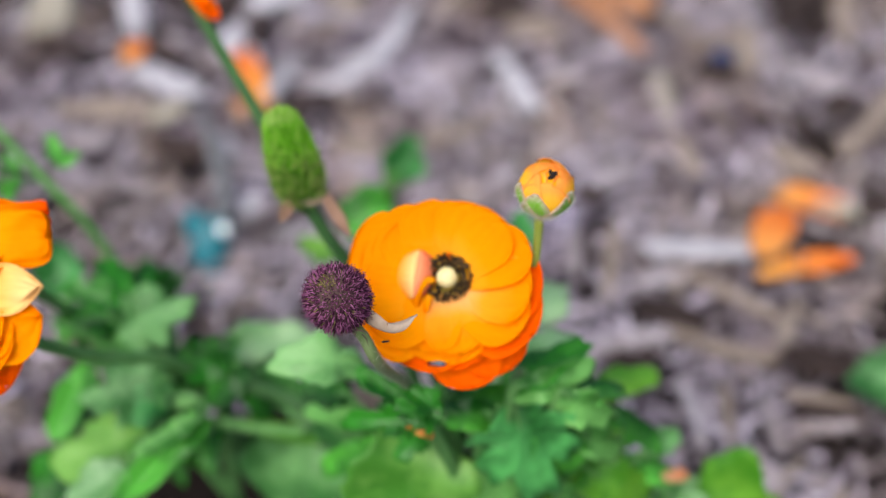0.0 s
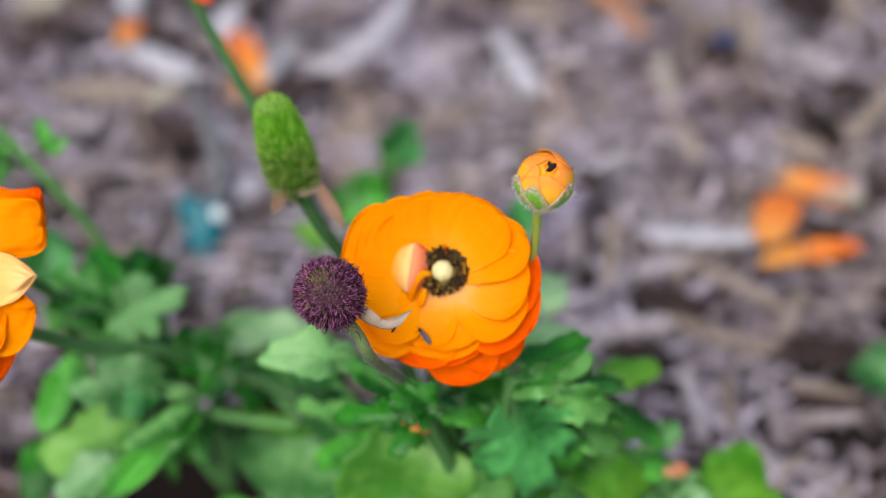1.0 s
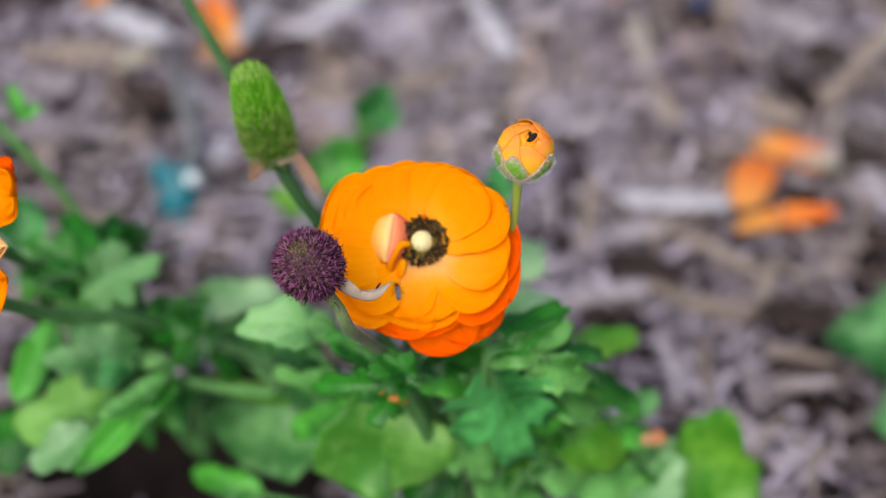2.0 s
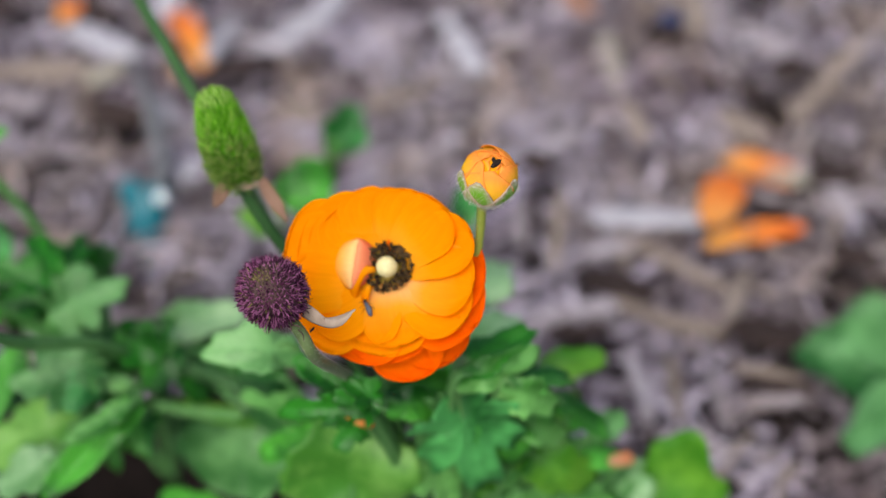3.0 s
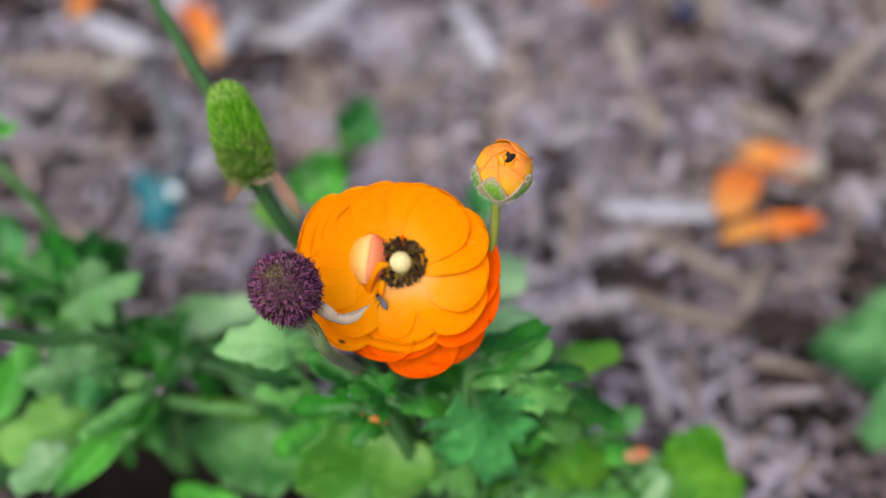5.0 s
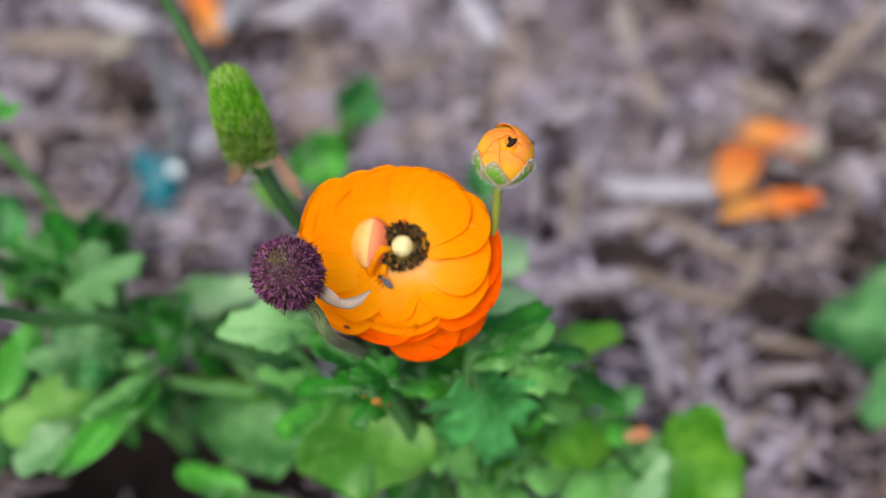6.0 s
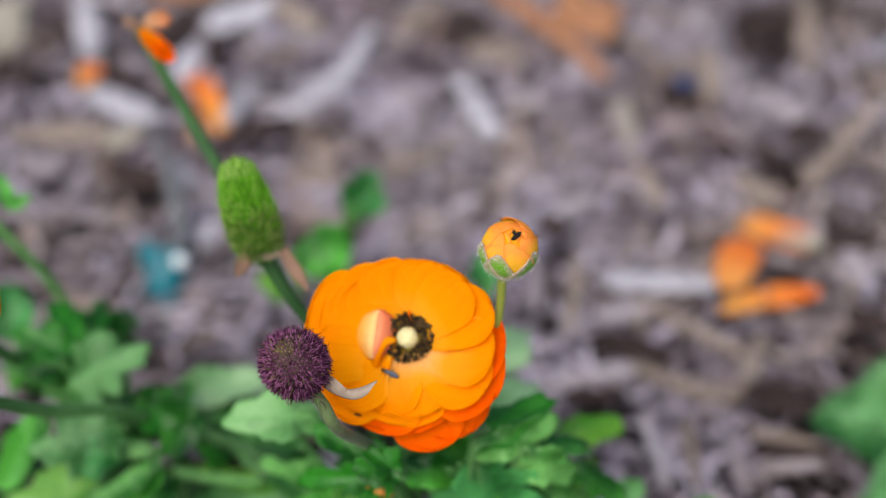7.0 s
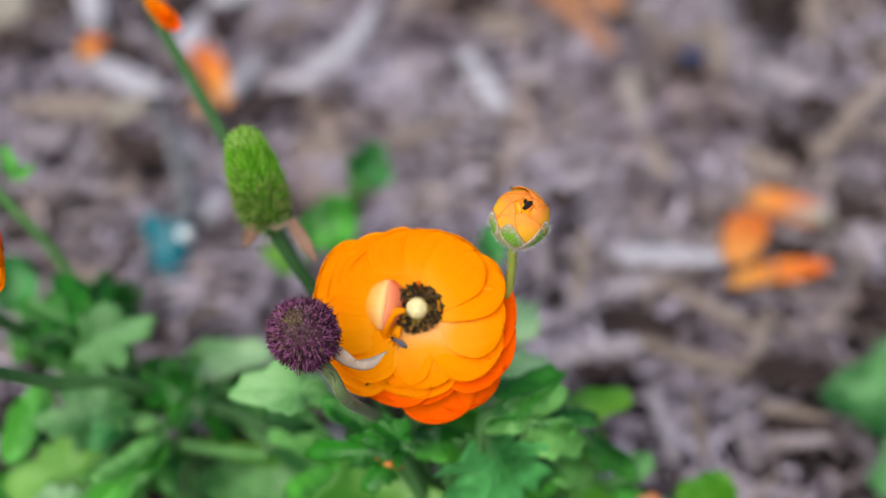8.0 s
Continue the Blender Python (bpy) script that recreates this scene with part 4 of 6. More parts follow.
def folded_petals():
    """The small unopened petals beside the stamens."""
    f = flower_frame
    ridge = smooth_line(((-0.0092, 0.0092, 0.0068), (-0.0095, 0.0066, 0.0090), (-0.0100, 0.0020, 0.0102), (-0.0108, -0.0028, 0.0096), (-0.0116, -0.0070, 0.0066)), 17)
    for side, mat, label in ((-1, "petal_cream", "cream outer fold of the cupped inner petal"), (1, "petal_pink", "salmon pink inner fold of the cupped inner petal")):
        bm = bmesh.new()
        grid = []
        for i, top in enumerate(ridge):
            swell = math.sin(math.pi * (0.04 + 0.92 * i / 17)) ** 0.8
            if side < 0:
                foot = top + Vector((-0.0080 * swell, 0.0010 * swell, -0.0062 * swell - 0.0010))
            else:
                foot = top + Vector((0.0060 * swell, -0.0006 * swell, -0.0072 * swell - 0.0006))
            row = []
            for j in range(9):
                v = j / 8
                bulge = 0.0016 * swell * math.sin(math.pi * v ** 0.7)
                row.append(top.lerp(foot, v) + Vector((side * 0.3 * bulge, 0, bulge)) + Vector((0, 0, 0.0003 * noise.noise(Vector((i * 0.4, v * 2, side))))))
            grid.append(row if side < 0 else row[::-1])
        sheet(bm, grid, 0.0003, uvs=lambda i, j: (0.95 - 0.09 * (j if side < 0 else 8 - j), i / 17))
        part("petal", bm, mat, flower, label, f)
    bm = bmesh.new()
    grid = []
    line = smooth_line(((-0.0036, -0.0008, 0.0065), (-0.0072, -0.0014, 0.0085), (-0.0096, -0.0040, 0.0080), (-0.0107, -0.0072, 0.0060), (-0.0106, -0.0100, 0.0035)), 13)
    for i in range(14):
        d = (line[min(13, i + 1)] - line[max(0, i - 1)]).normalized()
        side = Vector((-d.y, d.x, 0)).normalized()
        w = 0.0015 * (0.3 + math.sin(math.pi * (0.08 + 0.84 * i / 13)))
        grid.append([f @ (line[i] + side * w * v + Vector((0, 0, 0.0007 * (1 - v * v)))) for v in (-1, -0.6, -0.2, 0.2, 0.6, 1)])
    sheet(bm, grid, 0.0003, uvs=lambda i, j: (0.3 + 0.6 * i / 13, j / 5))
    part("petal", bm, "petal", flower, "small curled yellow-orange inner petal")
    bm = bmesh.new()
    petal_mesh(bm, Matrix(), 0.0085, 0.0032, 40, 10, 0.5, 0.02, seed=8)
    part("petal", bm, "petal", flower, "narrow orange inner petal", f @ Matrix.Translation((-0.0060, -0.0042, 0.003)) @ Matrix.Rotation(radians(-100), 4, "Z"))
    bm = bmesh.new()
    petal_mesh(bm, Matrix(), 0.0055, 0.0011, 30, 20, 0.5, 0.02, seed=9)
    part("petal", bm, "petal_outer", flower, "thin orange petal strip", f @ Matrix.Translation((0.0006, 0.004, 0.0022)) @ Matrix.Rotation(radians(92), 4, "Z"))


folded_petals()
back = flower_frame @ Vector((0, 0, -0.004))
stem(plant, [back, flower_frame @ Vector((0, -0.006, -0.03)), NODE, (-0.0209, 0.4206, 0.1415), (-0.0185, 0.4501, 0.0726), BASE], [0.0022, 0.0022, 0.0023, 0.0024, 0.0026, 0.0030], "stem_mid", hairs=200)

# bud
bud_frame = facing((0.0162, 0.3950, 0.2934), 0.14, 0.88, 0.44)


def build_bud():
    bm = bmesh.new()
    blob(bm, bud_frame, 0.00865, 0.00865, 0.00865, 0.0, 2, 18, 24)
    bud = part("flower_bud", bm, "petal_cream", plant, "closed round orange bud with green sepals")
    rng = random.Random(4)
    mouth = bud_frame @ Matrix.Rotation(radians(36), 4, "X") @ Matrix.Rotation(radians(6), 4, "Y")
    for k, (turn, top, wide, r) in enumerate(((75, 0.20, 1.25, 0.00880), (140, 0.30, 1.2, 0.00892), (20, 0.22, 1.1, 0.00904), (198, 0.42, 1.2, 0.00916), (-35, 0.24, 1.0, 0.00930), (-98, 0.36, 1.15, 0.00944), (60, 0.34, 0.9, 0.00950))):
        pb = bmesh.new()
        grid = []
        for i in range(14):
            u = i / 13
            polar = math.pi * 0.86 + (top - math.pi * 0.86) * u
            row = []
            for j in range(13):
                v = -1 + j / 6
                az = wide * v * (1.0 if u < 0.6 else 1 - 0.35 * ((u - 0.6) / 0.4) ** 2)
                pol = polar + 0.34 * v * v * u ** 3 + 0.03 * noise.noise(Vector((v * 3, k, 1)))
                rr = r * (1 + 0.030 * v + 0.014 * noise.noise(Vector((u * 3, v * 3, k)))) + 0.00035 * u ** 8 + 0.00025 * abs(v) ** 6
                row.append(Vector((rr * math.sin(pol) * math.cos(az), rr * math.sin(pol) * math.sin(az), rr * math.cos(pol))))
            grid.append(row)
        sheet(pb, [r_[::-1] for r_ in grid], 0.0002, uvs=lambda i, j: (max((i / 13) ** 1.25, 0.96 * (abs(j - 6) / 6) ** 9), j / 12))
        part("petal", pb, "petal_bud", bud, m=turned(mouth, turn))
    for turn, high in ((-158, 1.52), (-112, 1.44), (-36, 1.54), (40, 1.3), (115, 1.3)):
        sb, hb = bmesh.new(), bmesh.new()
        grid = []
        for i in range(12):
            u = i / 11
            polar = math.pi * 0.98 - high * 1.12 * u
            row = []
            for j in range(11):
                v = -1 + j / 5
                half = 0.0064 * math.sin(math.pi * min(1, 0.22 + 0.55 * u)) * max(0.02, 1 - u ** 3.0) ** 0.5
                rr = 0.0099 + 0.0002 * noise.noise(Vector((u * 4, v * 4, turn))) - 0.0001 * u * u + 0.0003 * v * v
                az = half * v / max(0.002, rr * math.sin(polar))
                p = Vector((rr * math.sin(polar) * math.cos(az), rr * math.sin(polar) * math.sin(az), rr * math.cos(polar)))
                row.append(p)
                for _ in range(3 if abs(v) > 0.7 or i > 9 else 1):
                    spike(hb, p, p * 1.05 + Vector((rng.uniform(-1, 1), rng.uniform(-1, 1), rng.uniform(-1.4, 0.4))) * 0.0011, 0.00005, 3)
            grid.append(row)
        sheet(sb, [r_[::-1] for r_ in grid], 0.0004, uvs=lambda i, j: (0.40 + 0.52 * max((i / 11) ** 5, (abs(j - 5) / 5) ** 1.6), j / 10))
        sepal = part("sepal", sb, "sepal", bud, "green hairy sepal", turned(bud_frame, turn))
        tagged(part("sepal_down", hb, "hair", bud, "fine white down on the sepal", turned(bud_frame, turn)), kind="stuff")
    top = mouth @ Matrix.Translation((0, 0, 0.0086))
    # two black lumps stand for the shade inside the parting bud
    rb = bmesh.new()
    blob(rb, top @ Matrix.Translation((0.0002, -0.0004, 0.0004)) @ Matrix.Rotation(-0.65, 4, "Z"), 0.0010, 0.0022, 0.0008, 0.4, 4)
    blob(rb, top @ Matrix.Translation((-0.0004, 0.0004, 0.0004)) @ Matrix.Rotation(0.5, 4, "Z"), 0.0006, 0.0013, 0.0008, 0.4, 6)
    part("bud_opening", rb, "insect_and_slit_dark", bud, "dark lumps standing for the shade in the slit of the parting bud")
    for turn, away, tall, wide in ((-30, 0.0013, 0.0007, 0.0020), (30, 0.0012, 0.0008, 0.0022), (70, 0.0019, 0.0007, 0.0024), (95, 0.0026, 0.0005, 0.0024), (150, 0.0015, 0.0007, 0.0020), (205, 0.0020, 0.0006, 0.0022)):
        fb = bmesh.new()
        grid = [[Vector((away + 0.0009 * (1 - u) + 0.0004 * v * v, wide * v, -0.0008 + (tall + 0.0006) * u - 0.0011 * v * v)) for v in (-1, -0.66, -0.33, 0, 0.33, 0.66, 1)] for u in (0, 0.3, 0.6, 0.85, 1)]
        sheet(fb, grid, 0.0003, uvs=lambda i, j: (0.55 + 0.11 * i, j / 6))
        part("inner_petal", fb, "petal_bud", bud, "furled inner petal rim", top @ Matrix.Rotation(radians(turn), 4, "Z"))
    for k, (x, y) in enumerate(((-0.0030, 0.0062), (0.0082, 0.0030))):
        tb = bmesh.new()
        petal_mesh(tb, Matrix(), 0.0016, 0.0018, 50, 10, 0.4, 0.05, seed=k, rows=8, cols=7)
        part("petal_tip", tb, "dry_sepal", bud, "browned petal tip", bud_frame @ Matrix.Translation((x, y, 0.0062 - 0.003 * k)) @ Matrix.Rotation(radians(110 - 70 * k), 4, "Z"))


build_bud()
stem(plant, [(0.0142, 0.3914, 0.2840), (0.0137, 0.3899, 0.2724), (0.0117, 0.3886, 0.2567), (0.0057, 0.4061, 0.2028), (0.010, 0.425, 0.09), (BASE[0] + 0.004, BASE[1], 0.0)], [0.0016, 0.0015, 0.0016, 0.0019, 0.0022, 0.0026], "stem_olive", hairs=260, seed=2)


# green seed head
def build_seed_head(foot, top, radius, count):
    foot, top = Vector(foot), Vector(top)
    length = (top - foot).length
    m = basis(foot, TOWARD, top - foot)
    axis = (top - foot).normalized()
    x = (TOWARD - axis * axis.dot(TOWARD)).normalized()
    m = Matrix((x, axis.cross(x), axis)).transposed().to_4x4()
    m.translation = foot

    def profile(s):
        return radius * float(np.interp(s, (0, 0.05, 0.14, 0.28, 0.45, 0.62, 0.76, 0.86, 0.94, 0.98, 1.0), (0.36, 0.62, 0.84, 0.98, 1.03, 0.97, 0.86, 0.76, 0.68, 0.50, 0.15)))

    cb = bmesh.new()
    rows = []
    for i in range(20):
        s = i / 19
        rows.append([cb.verts.new(m @ Vector((0.86 * profile(s) * math.cos(a * 0.3491), 0.86 * profile(s) * math.sin(a * 0.3491), s * length * 0.98))) for a in range(18)])
    for a, b in zip(rows, rows[1:]):
        for k in range(18):
            cb.faces.new((a[k], a[(k + 1) % 18], b[(k + 1) % 18], b[k]))
    cb.faces.new(rows[0][::-1])
    cb.faces.new(rows[-1])
    head = part("seed_head", cb, "core_green", plant, "long green bristly seed head")
    rng = random.Random(8)
    sb, hb, lb, tb = bmesh.new(), bmesh.new(), bmesh.new(), bmesh.new()
    for k in range(count):
        s = (k + 0.5) / count
        s = s ** 0.92
        s = min(0.995, max(0.01, s + rng.uniform(-0.025, 0.025)))
        a = k * 2.39996 + rng.uniform(-0.25, 0.25)
        r = profile(s)
        ds = 0.02
        slope = (profile(min(1, s + ds)) - profile(max(0, s - ds))) / (2 * ds * length)
        out = Vector((math.cos(a), math.sin(a), -slope)).normalized()
        p = Vector((r * 0.84 * math.cos(a), r * 0.84 * math.sin(a), s * length))
        way = (out * (0.72 - 0.42 * s) + Vector((0, 0, 0.55 + 1.05 * s)) + Vector((rng.uniform(-.22, .22), rng.uniform(-.22, .22), rng.uniform(-.2, .2)))).normalized()
        size = (0.0050 - 0.0010 * s) * (0.75 + 0.5 * rng.random()) * (0.75 if s > 0.88 else 1)
        # shade on the lower part and one flank is put into darker olive seeds
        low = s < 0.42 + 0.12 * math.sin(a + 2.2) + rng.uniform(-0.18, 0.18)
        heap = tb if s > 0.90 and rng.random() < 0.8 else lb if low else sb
        spike(heap, m @ p, m @ (p + way * size), 0.00034 if s < 0.6 else 0.00028, 5, bend=m.to_3x3() @ (out * 0.0005))
        tip = p + way * size * 0.92
        if rng.random() < 0.95 - 0.75 * s:
            hook = (out * 0.8 + Vector((rng.uniform(-.4, .4), rng.uniform(-.4, .4), -0.5 + 0.9 * s))).normalized()
            spike(hb, m @ tip, m @ (tip + hook * rng.uniform(0.0007, 0.0015)), 0.00010, 3)
    tagged(part("crown_seed_cover", tb, "achene_crown", head, "pale young seeds at the blunt crown"), kind="stuff")
    tagged(part("lower_seed_cover", lb, "achene_low", head, "olive seeds near the stem, darkened for the shade below"), kind="stuff")
    tagged(part("seed_cover", sb, "achene", head, "tightly packed green seeds"), kind="stuff")
    tagged(part("seed_tip_cover", hb, "seed_hair", head, "tiny pale hooked seed tips"), kind="stuff")
    return head


GREEN_FOOT = (-0.0704, 0.4346, 0.2539)
green_head = build_seed_head(GREEN_FOOT, (-0.0779, 0.4417, 0.2886), 0.0088, 2300)
stem(plant, [GREEN_FOOT, (-0.0633, 0.4299, 0.2418), (-0.0568, 0.4277, 0.2310), (-0.0390, 0.4270, 0.1957), (-0.0209, 0.4276, 0.1531), (BASE[0] - 0.004, BASE[1] + 0.004, 0.0)], [0.0026, 0.0024, 0.0024, 0.0025, 0.0026, 0.0030], "stem", hairs=300, seed=3)


def dry_sepal(parent, base, tip, width, mat, label, up, curl=0.2, twist=0.0, name="sepal"):
    base, tip = Vector(base), Vector(tip)
    m = basis(base, tip - base, up)
    bm = bmesh.new()
    length = (tip - base).length
    grid = []
    for i in range(16):
        u = i / 15
        w = width / 2 * (0.45 + 0.55 * math.sin(math.pi * min(1.0, u * 0.75 + 0.15))) * (1 - 0.86 * max(0, (u - 0.62) / 0.38) ** 1.6)
        row = []
        for j in range(9):
            v = -1 + j / 4
            t = twist * u
            y, z = w * v * math.cos(t), w * v * math.sin(t) + 0.45 * w * v * v
            row.append(Vector((u * length, y, z - curl * length * math.sin(math.pi * u) + 0.0004 * noise.noise(Vector((u * 6, v * 2, 3))))))
        grid.append(row)
    sheet(bm, grid, 0.0003)
    return part(name, bm, mat, parent, label, m)


dry_sepal(green_head, (-0.0628, 0.4318, 0.2590), (-0.0531, 0.4200, 0.2497), 0.0046, "dry_sepal", "withered brown sepal", TOWARD, 0.05)
dry_sepal(green_head, (-0.0745, 0.4302, 0.2592), (-0.0784, 0.4222, 0.2545), 0.0046, "dry_sepal", "withered brown sepal", TOWARD, 0.15)
dry_sepal(green_head, (-0.0716, 0.4296, 0.2575), (-0.0630, 0.4300, 0.2588), 0.0030, "papery", "dry papery sepal rim", TOWARD, 0.0)


# purple seed head
purple_frame = facing((-0.0511, 0.3536, 0.2824), -0.22, 0.45, 0.80)


def build_purple_head(count=2300):
    cb = bmesh.new()
    blob(cb, purple_frame, 0.0097, 0.0097, 0.0106, 0.05, 6, 14, 20)
    head = part("spent_flower_head", cb, "purple_core", plant, "round bristly dark purple spent flower head")
    rng = random.Random(12)
    sb, ob_ = bmesh.new(), bmesh.new()
    for k in range(count):
        z = 1 - 1.86 * (k + 0.5) / count
        a = k * 2.39996
        r = math.sqrt(max(0, 1 - z * z))
        out = Vector((r * math.cos(a), r * math.sin(a), z))
        base = Vector((out.x * 0.0093, out.y * 0.0093, out.z * 0.0102))
        way = (out + Vector((0, 0, 0.10 if z > 0 else 0.25 * z)) + 0.42 * Vector((rng.uniform(-1, 1), rng.uniform(-1, 1), rng.uniform(-1, 1)))).normalized()
        reach = 0.0025 * rng.uniform(0.6, 1.2) * (0.55 if z > 0.88 else 1) * (1.15 if z < -0.3 else 1)
        side = 0.0005 * Vector((rng.uniform(-1, 1), rng.uniform(-1, 1), rng.uniform(-1, 1)))
        target = ob_ if (z > 0.95 and rng.random() < 0.8) or rng.random() < 0.05 else sb
        spike(target, purple_frame @ base, purple_frame @ (base + way * reach), 0.00023 * rng.uniform(0.7, 1.4), 4, purple_frame.to_3x3() @ side)
        if rng.random() < 0.35 and z < 0.8:
            tip = base + way * reach
            hook = (way * 0.2 + Vector((rng.uniform(-1, 1), rng.uniform(-1, 1), rng.uniform(-1, 1)))).normalized()
            spike(target, purple_frame @ (tip - way * 0.0003), purple_frame @ (tip + hook * 0.0009), 0.00015, 3)
    tagged(part("style_cover", sb, "purple", head, "dense purple hooked styles"), kind="stuff")
    tagged(part("crown_cover", ob_, "olive_style", head, "short olive brown styles"), kind="stuff")
    return head


purple_head = build_purple_head()
stem(plant, [(-0.0476, 0.3521, 0.2736), (-0.0429, 0.3496, 0.2681), (-0.0387, 0.3496, 0.2566), (-0.0323, 0.3777, 0.2168), (-0.0271, 0.3851, 0.1999), NODE], [0.0019, 0.0020, 0.0020, 0.0019, 0.0018, 0.0018], "stem_grey", hairs=900, seed=4, label="downy grey-green curved stem")


def papery_sepal():
    """The dry sepal under the spent head: a curved trough whose tip turns up and shows its inner side."""
    low = smooth_line(((-0.0425, 0.3530, 0.2720), (-0.0384, 0.3494, 0.2725), (-0.0329, 0.3457, 0.2744), (-0.0287, 0.3454, 0.2768), (-0.0254, 0.3477, 0.2806)), 20)
    rim = smooth_line(((-0.0418, 0.3552, 0.2768), (-0.0380, 0.3512, 0.2772), (-0.0342, 0.3475, 0.2770), (-0.0300, 0.3468, 0.2780), (-0.0253, 0.3478, 0.2808)), 20)
    bm = bmesh.new()
    sheet(bm, [[low[i].lerp(rim[i], j / 7) + TOWARD * (0.0007 * math.sin(math.pi * j / 7) * math.sin(math.pi * min(1, 0.2 + i / 24)) + 0.00025 * noise.noise(Vector((i * 0.5, j * 0.3, 2)))) for j in range(8)] for i in range(21)], 0.0003)
    part("sepal", bm, "papery", purple_head, "cream papery sepal curving outwards")
    bm = bmesh.new()
    sheet(bm, [[rim[i] - TOWARD * 0.0003 + UP * (0.0008 * math.sin(math.pi * (i - 9) / 11.5) * j / 4) - TOWARD * 0.0008 * j / 4 for j in range(5)] for i in range(9, 21)], 0.00025)
    part("sepal", bm, "papery", purple_head, "pale inner side of the papery sepal")


papery_sepal()
for k, (a, b) in enumerate((((-0.0450, 0.3458, 0.2757), (-0.0413, 0.3435, 0.2762)), ((-0.0431, 0.3456, 0.2740), (-0.0411, 0.3416, 0.2728)), ((-0.0603, 0.3521, 0.2808), (-0.0617, 0.3494, 0.2795)), ((-0.0456, 0.3454, 0.2767), (-0.0451, 0.3430, 0.2757)))):
    hb = bmesh.new()
    tube(hb, [a, (Vector(a) + Vector(b)) / 2 + Vector((0.0006, 0, 0.0004)), b], [0.00022, 0.0002, 0.00008], 8, 5)
    part("stamen", hb, "purple_core", purple_head, "withered purple stamen")

# withered bloom on its tall stem
WITHER = (-0.1274, 0.5404, 0.2789)
stem(plant, [WITHER, (-0.1161, 0.5241, 0.2683), (-0.0946, 0.4932, 0.2491), (-0.0620, 0.4665, 0.1934), (-0.0376, 0.4535, 0.1511), (BASE[0] - 0.002, BASE[1] + 0.008, 0.0)], [0.0021, 0.0022, 0.0024, 0.0025, 0.0028, 0.0030], "stem", hairs=100, seed=6)


def build_withered():
    bm = bmesh.new()
    blob(bm, Matrix.Translation(WITHER), 0.003, 0.003, 0.003, 0.2)
    head = part("withered_flower", bm, "dry_sepal", plant, "withered flower with a few orange petals left")
    for base, tip, w, mat, up in (
        ((-0.1257, 0.5373, 0.2800), (-0.1118, 0.5237, 0.2753), 0.009, "petal_outer", TOWARD),
        ((-0.1270, 0.5408, 0.2794), (-0.1335, 0.5423, 0.2811), 0.005, "dry_sepal", TOWARD),
        ((-0.1268, 0.5450, 0.2765), (-0.1156, 0.5477, 0.2793), 0.009, "petal_faded", TOWARD),
        ((-0.1260, 0.5352, 0.2806), (-0.1153, 0.5226, 0.2815), 0.008, "petal_outer", UP)):
        base, tip = Vector(base), Vector(tip)
        pb = bmesh.new()
        petal_mesh(pb, Matrix(), (tip - base).length, w, 15, -25, 0.5, 0.1, seed=w * 900)
        part("petal", pb, mat, head, m=basis(base, tip - base, up))


build_withered()

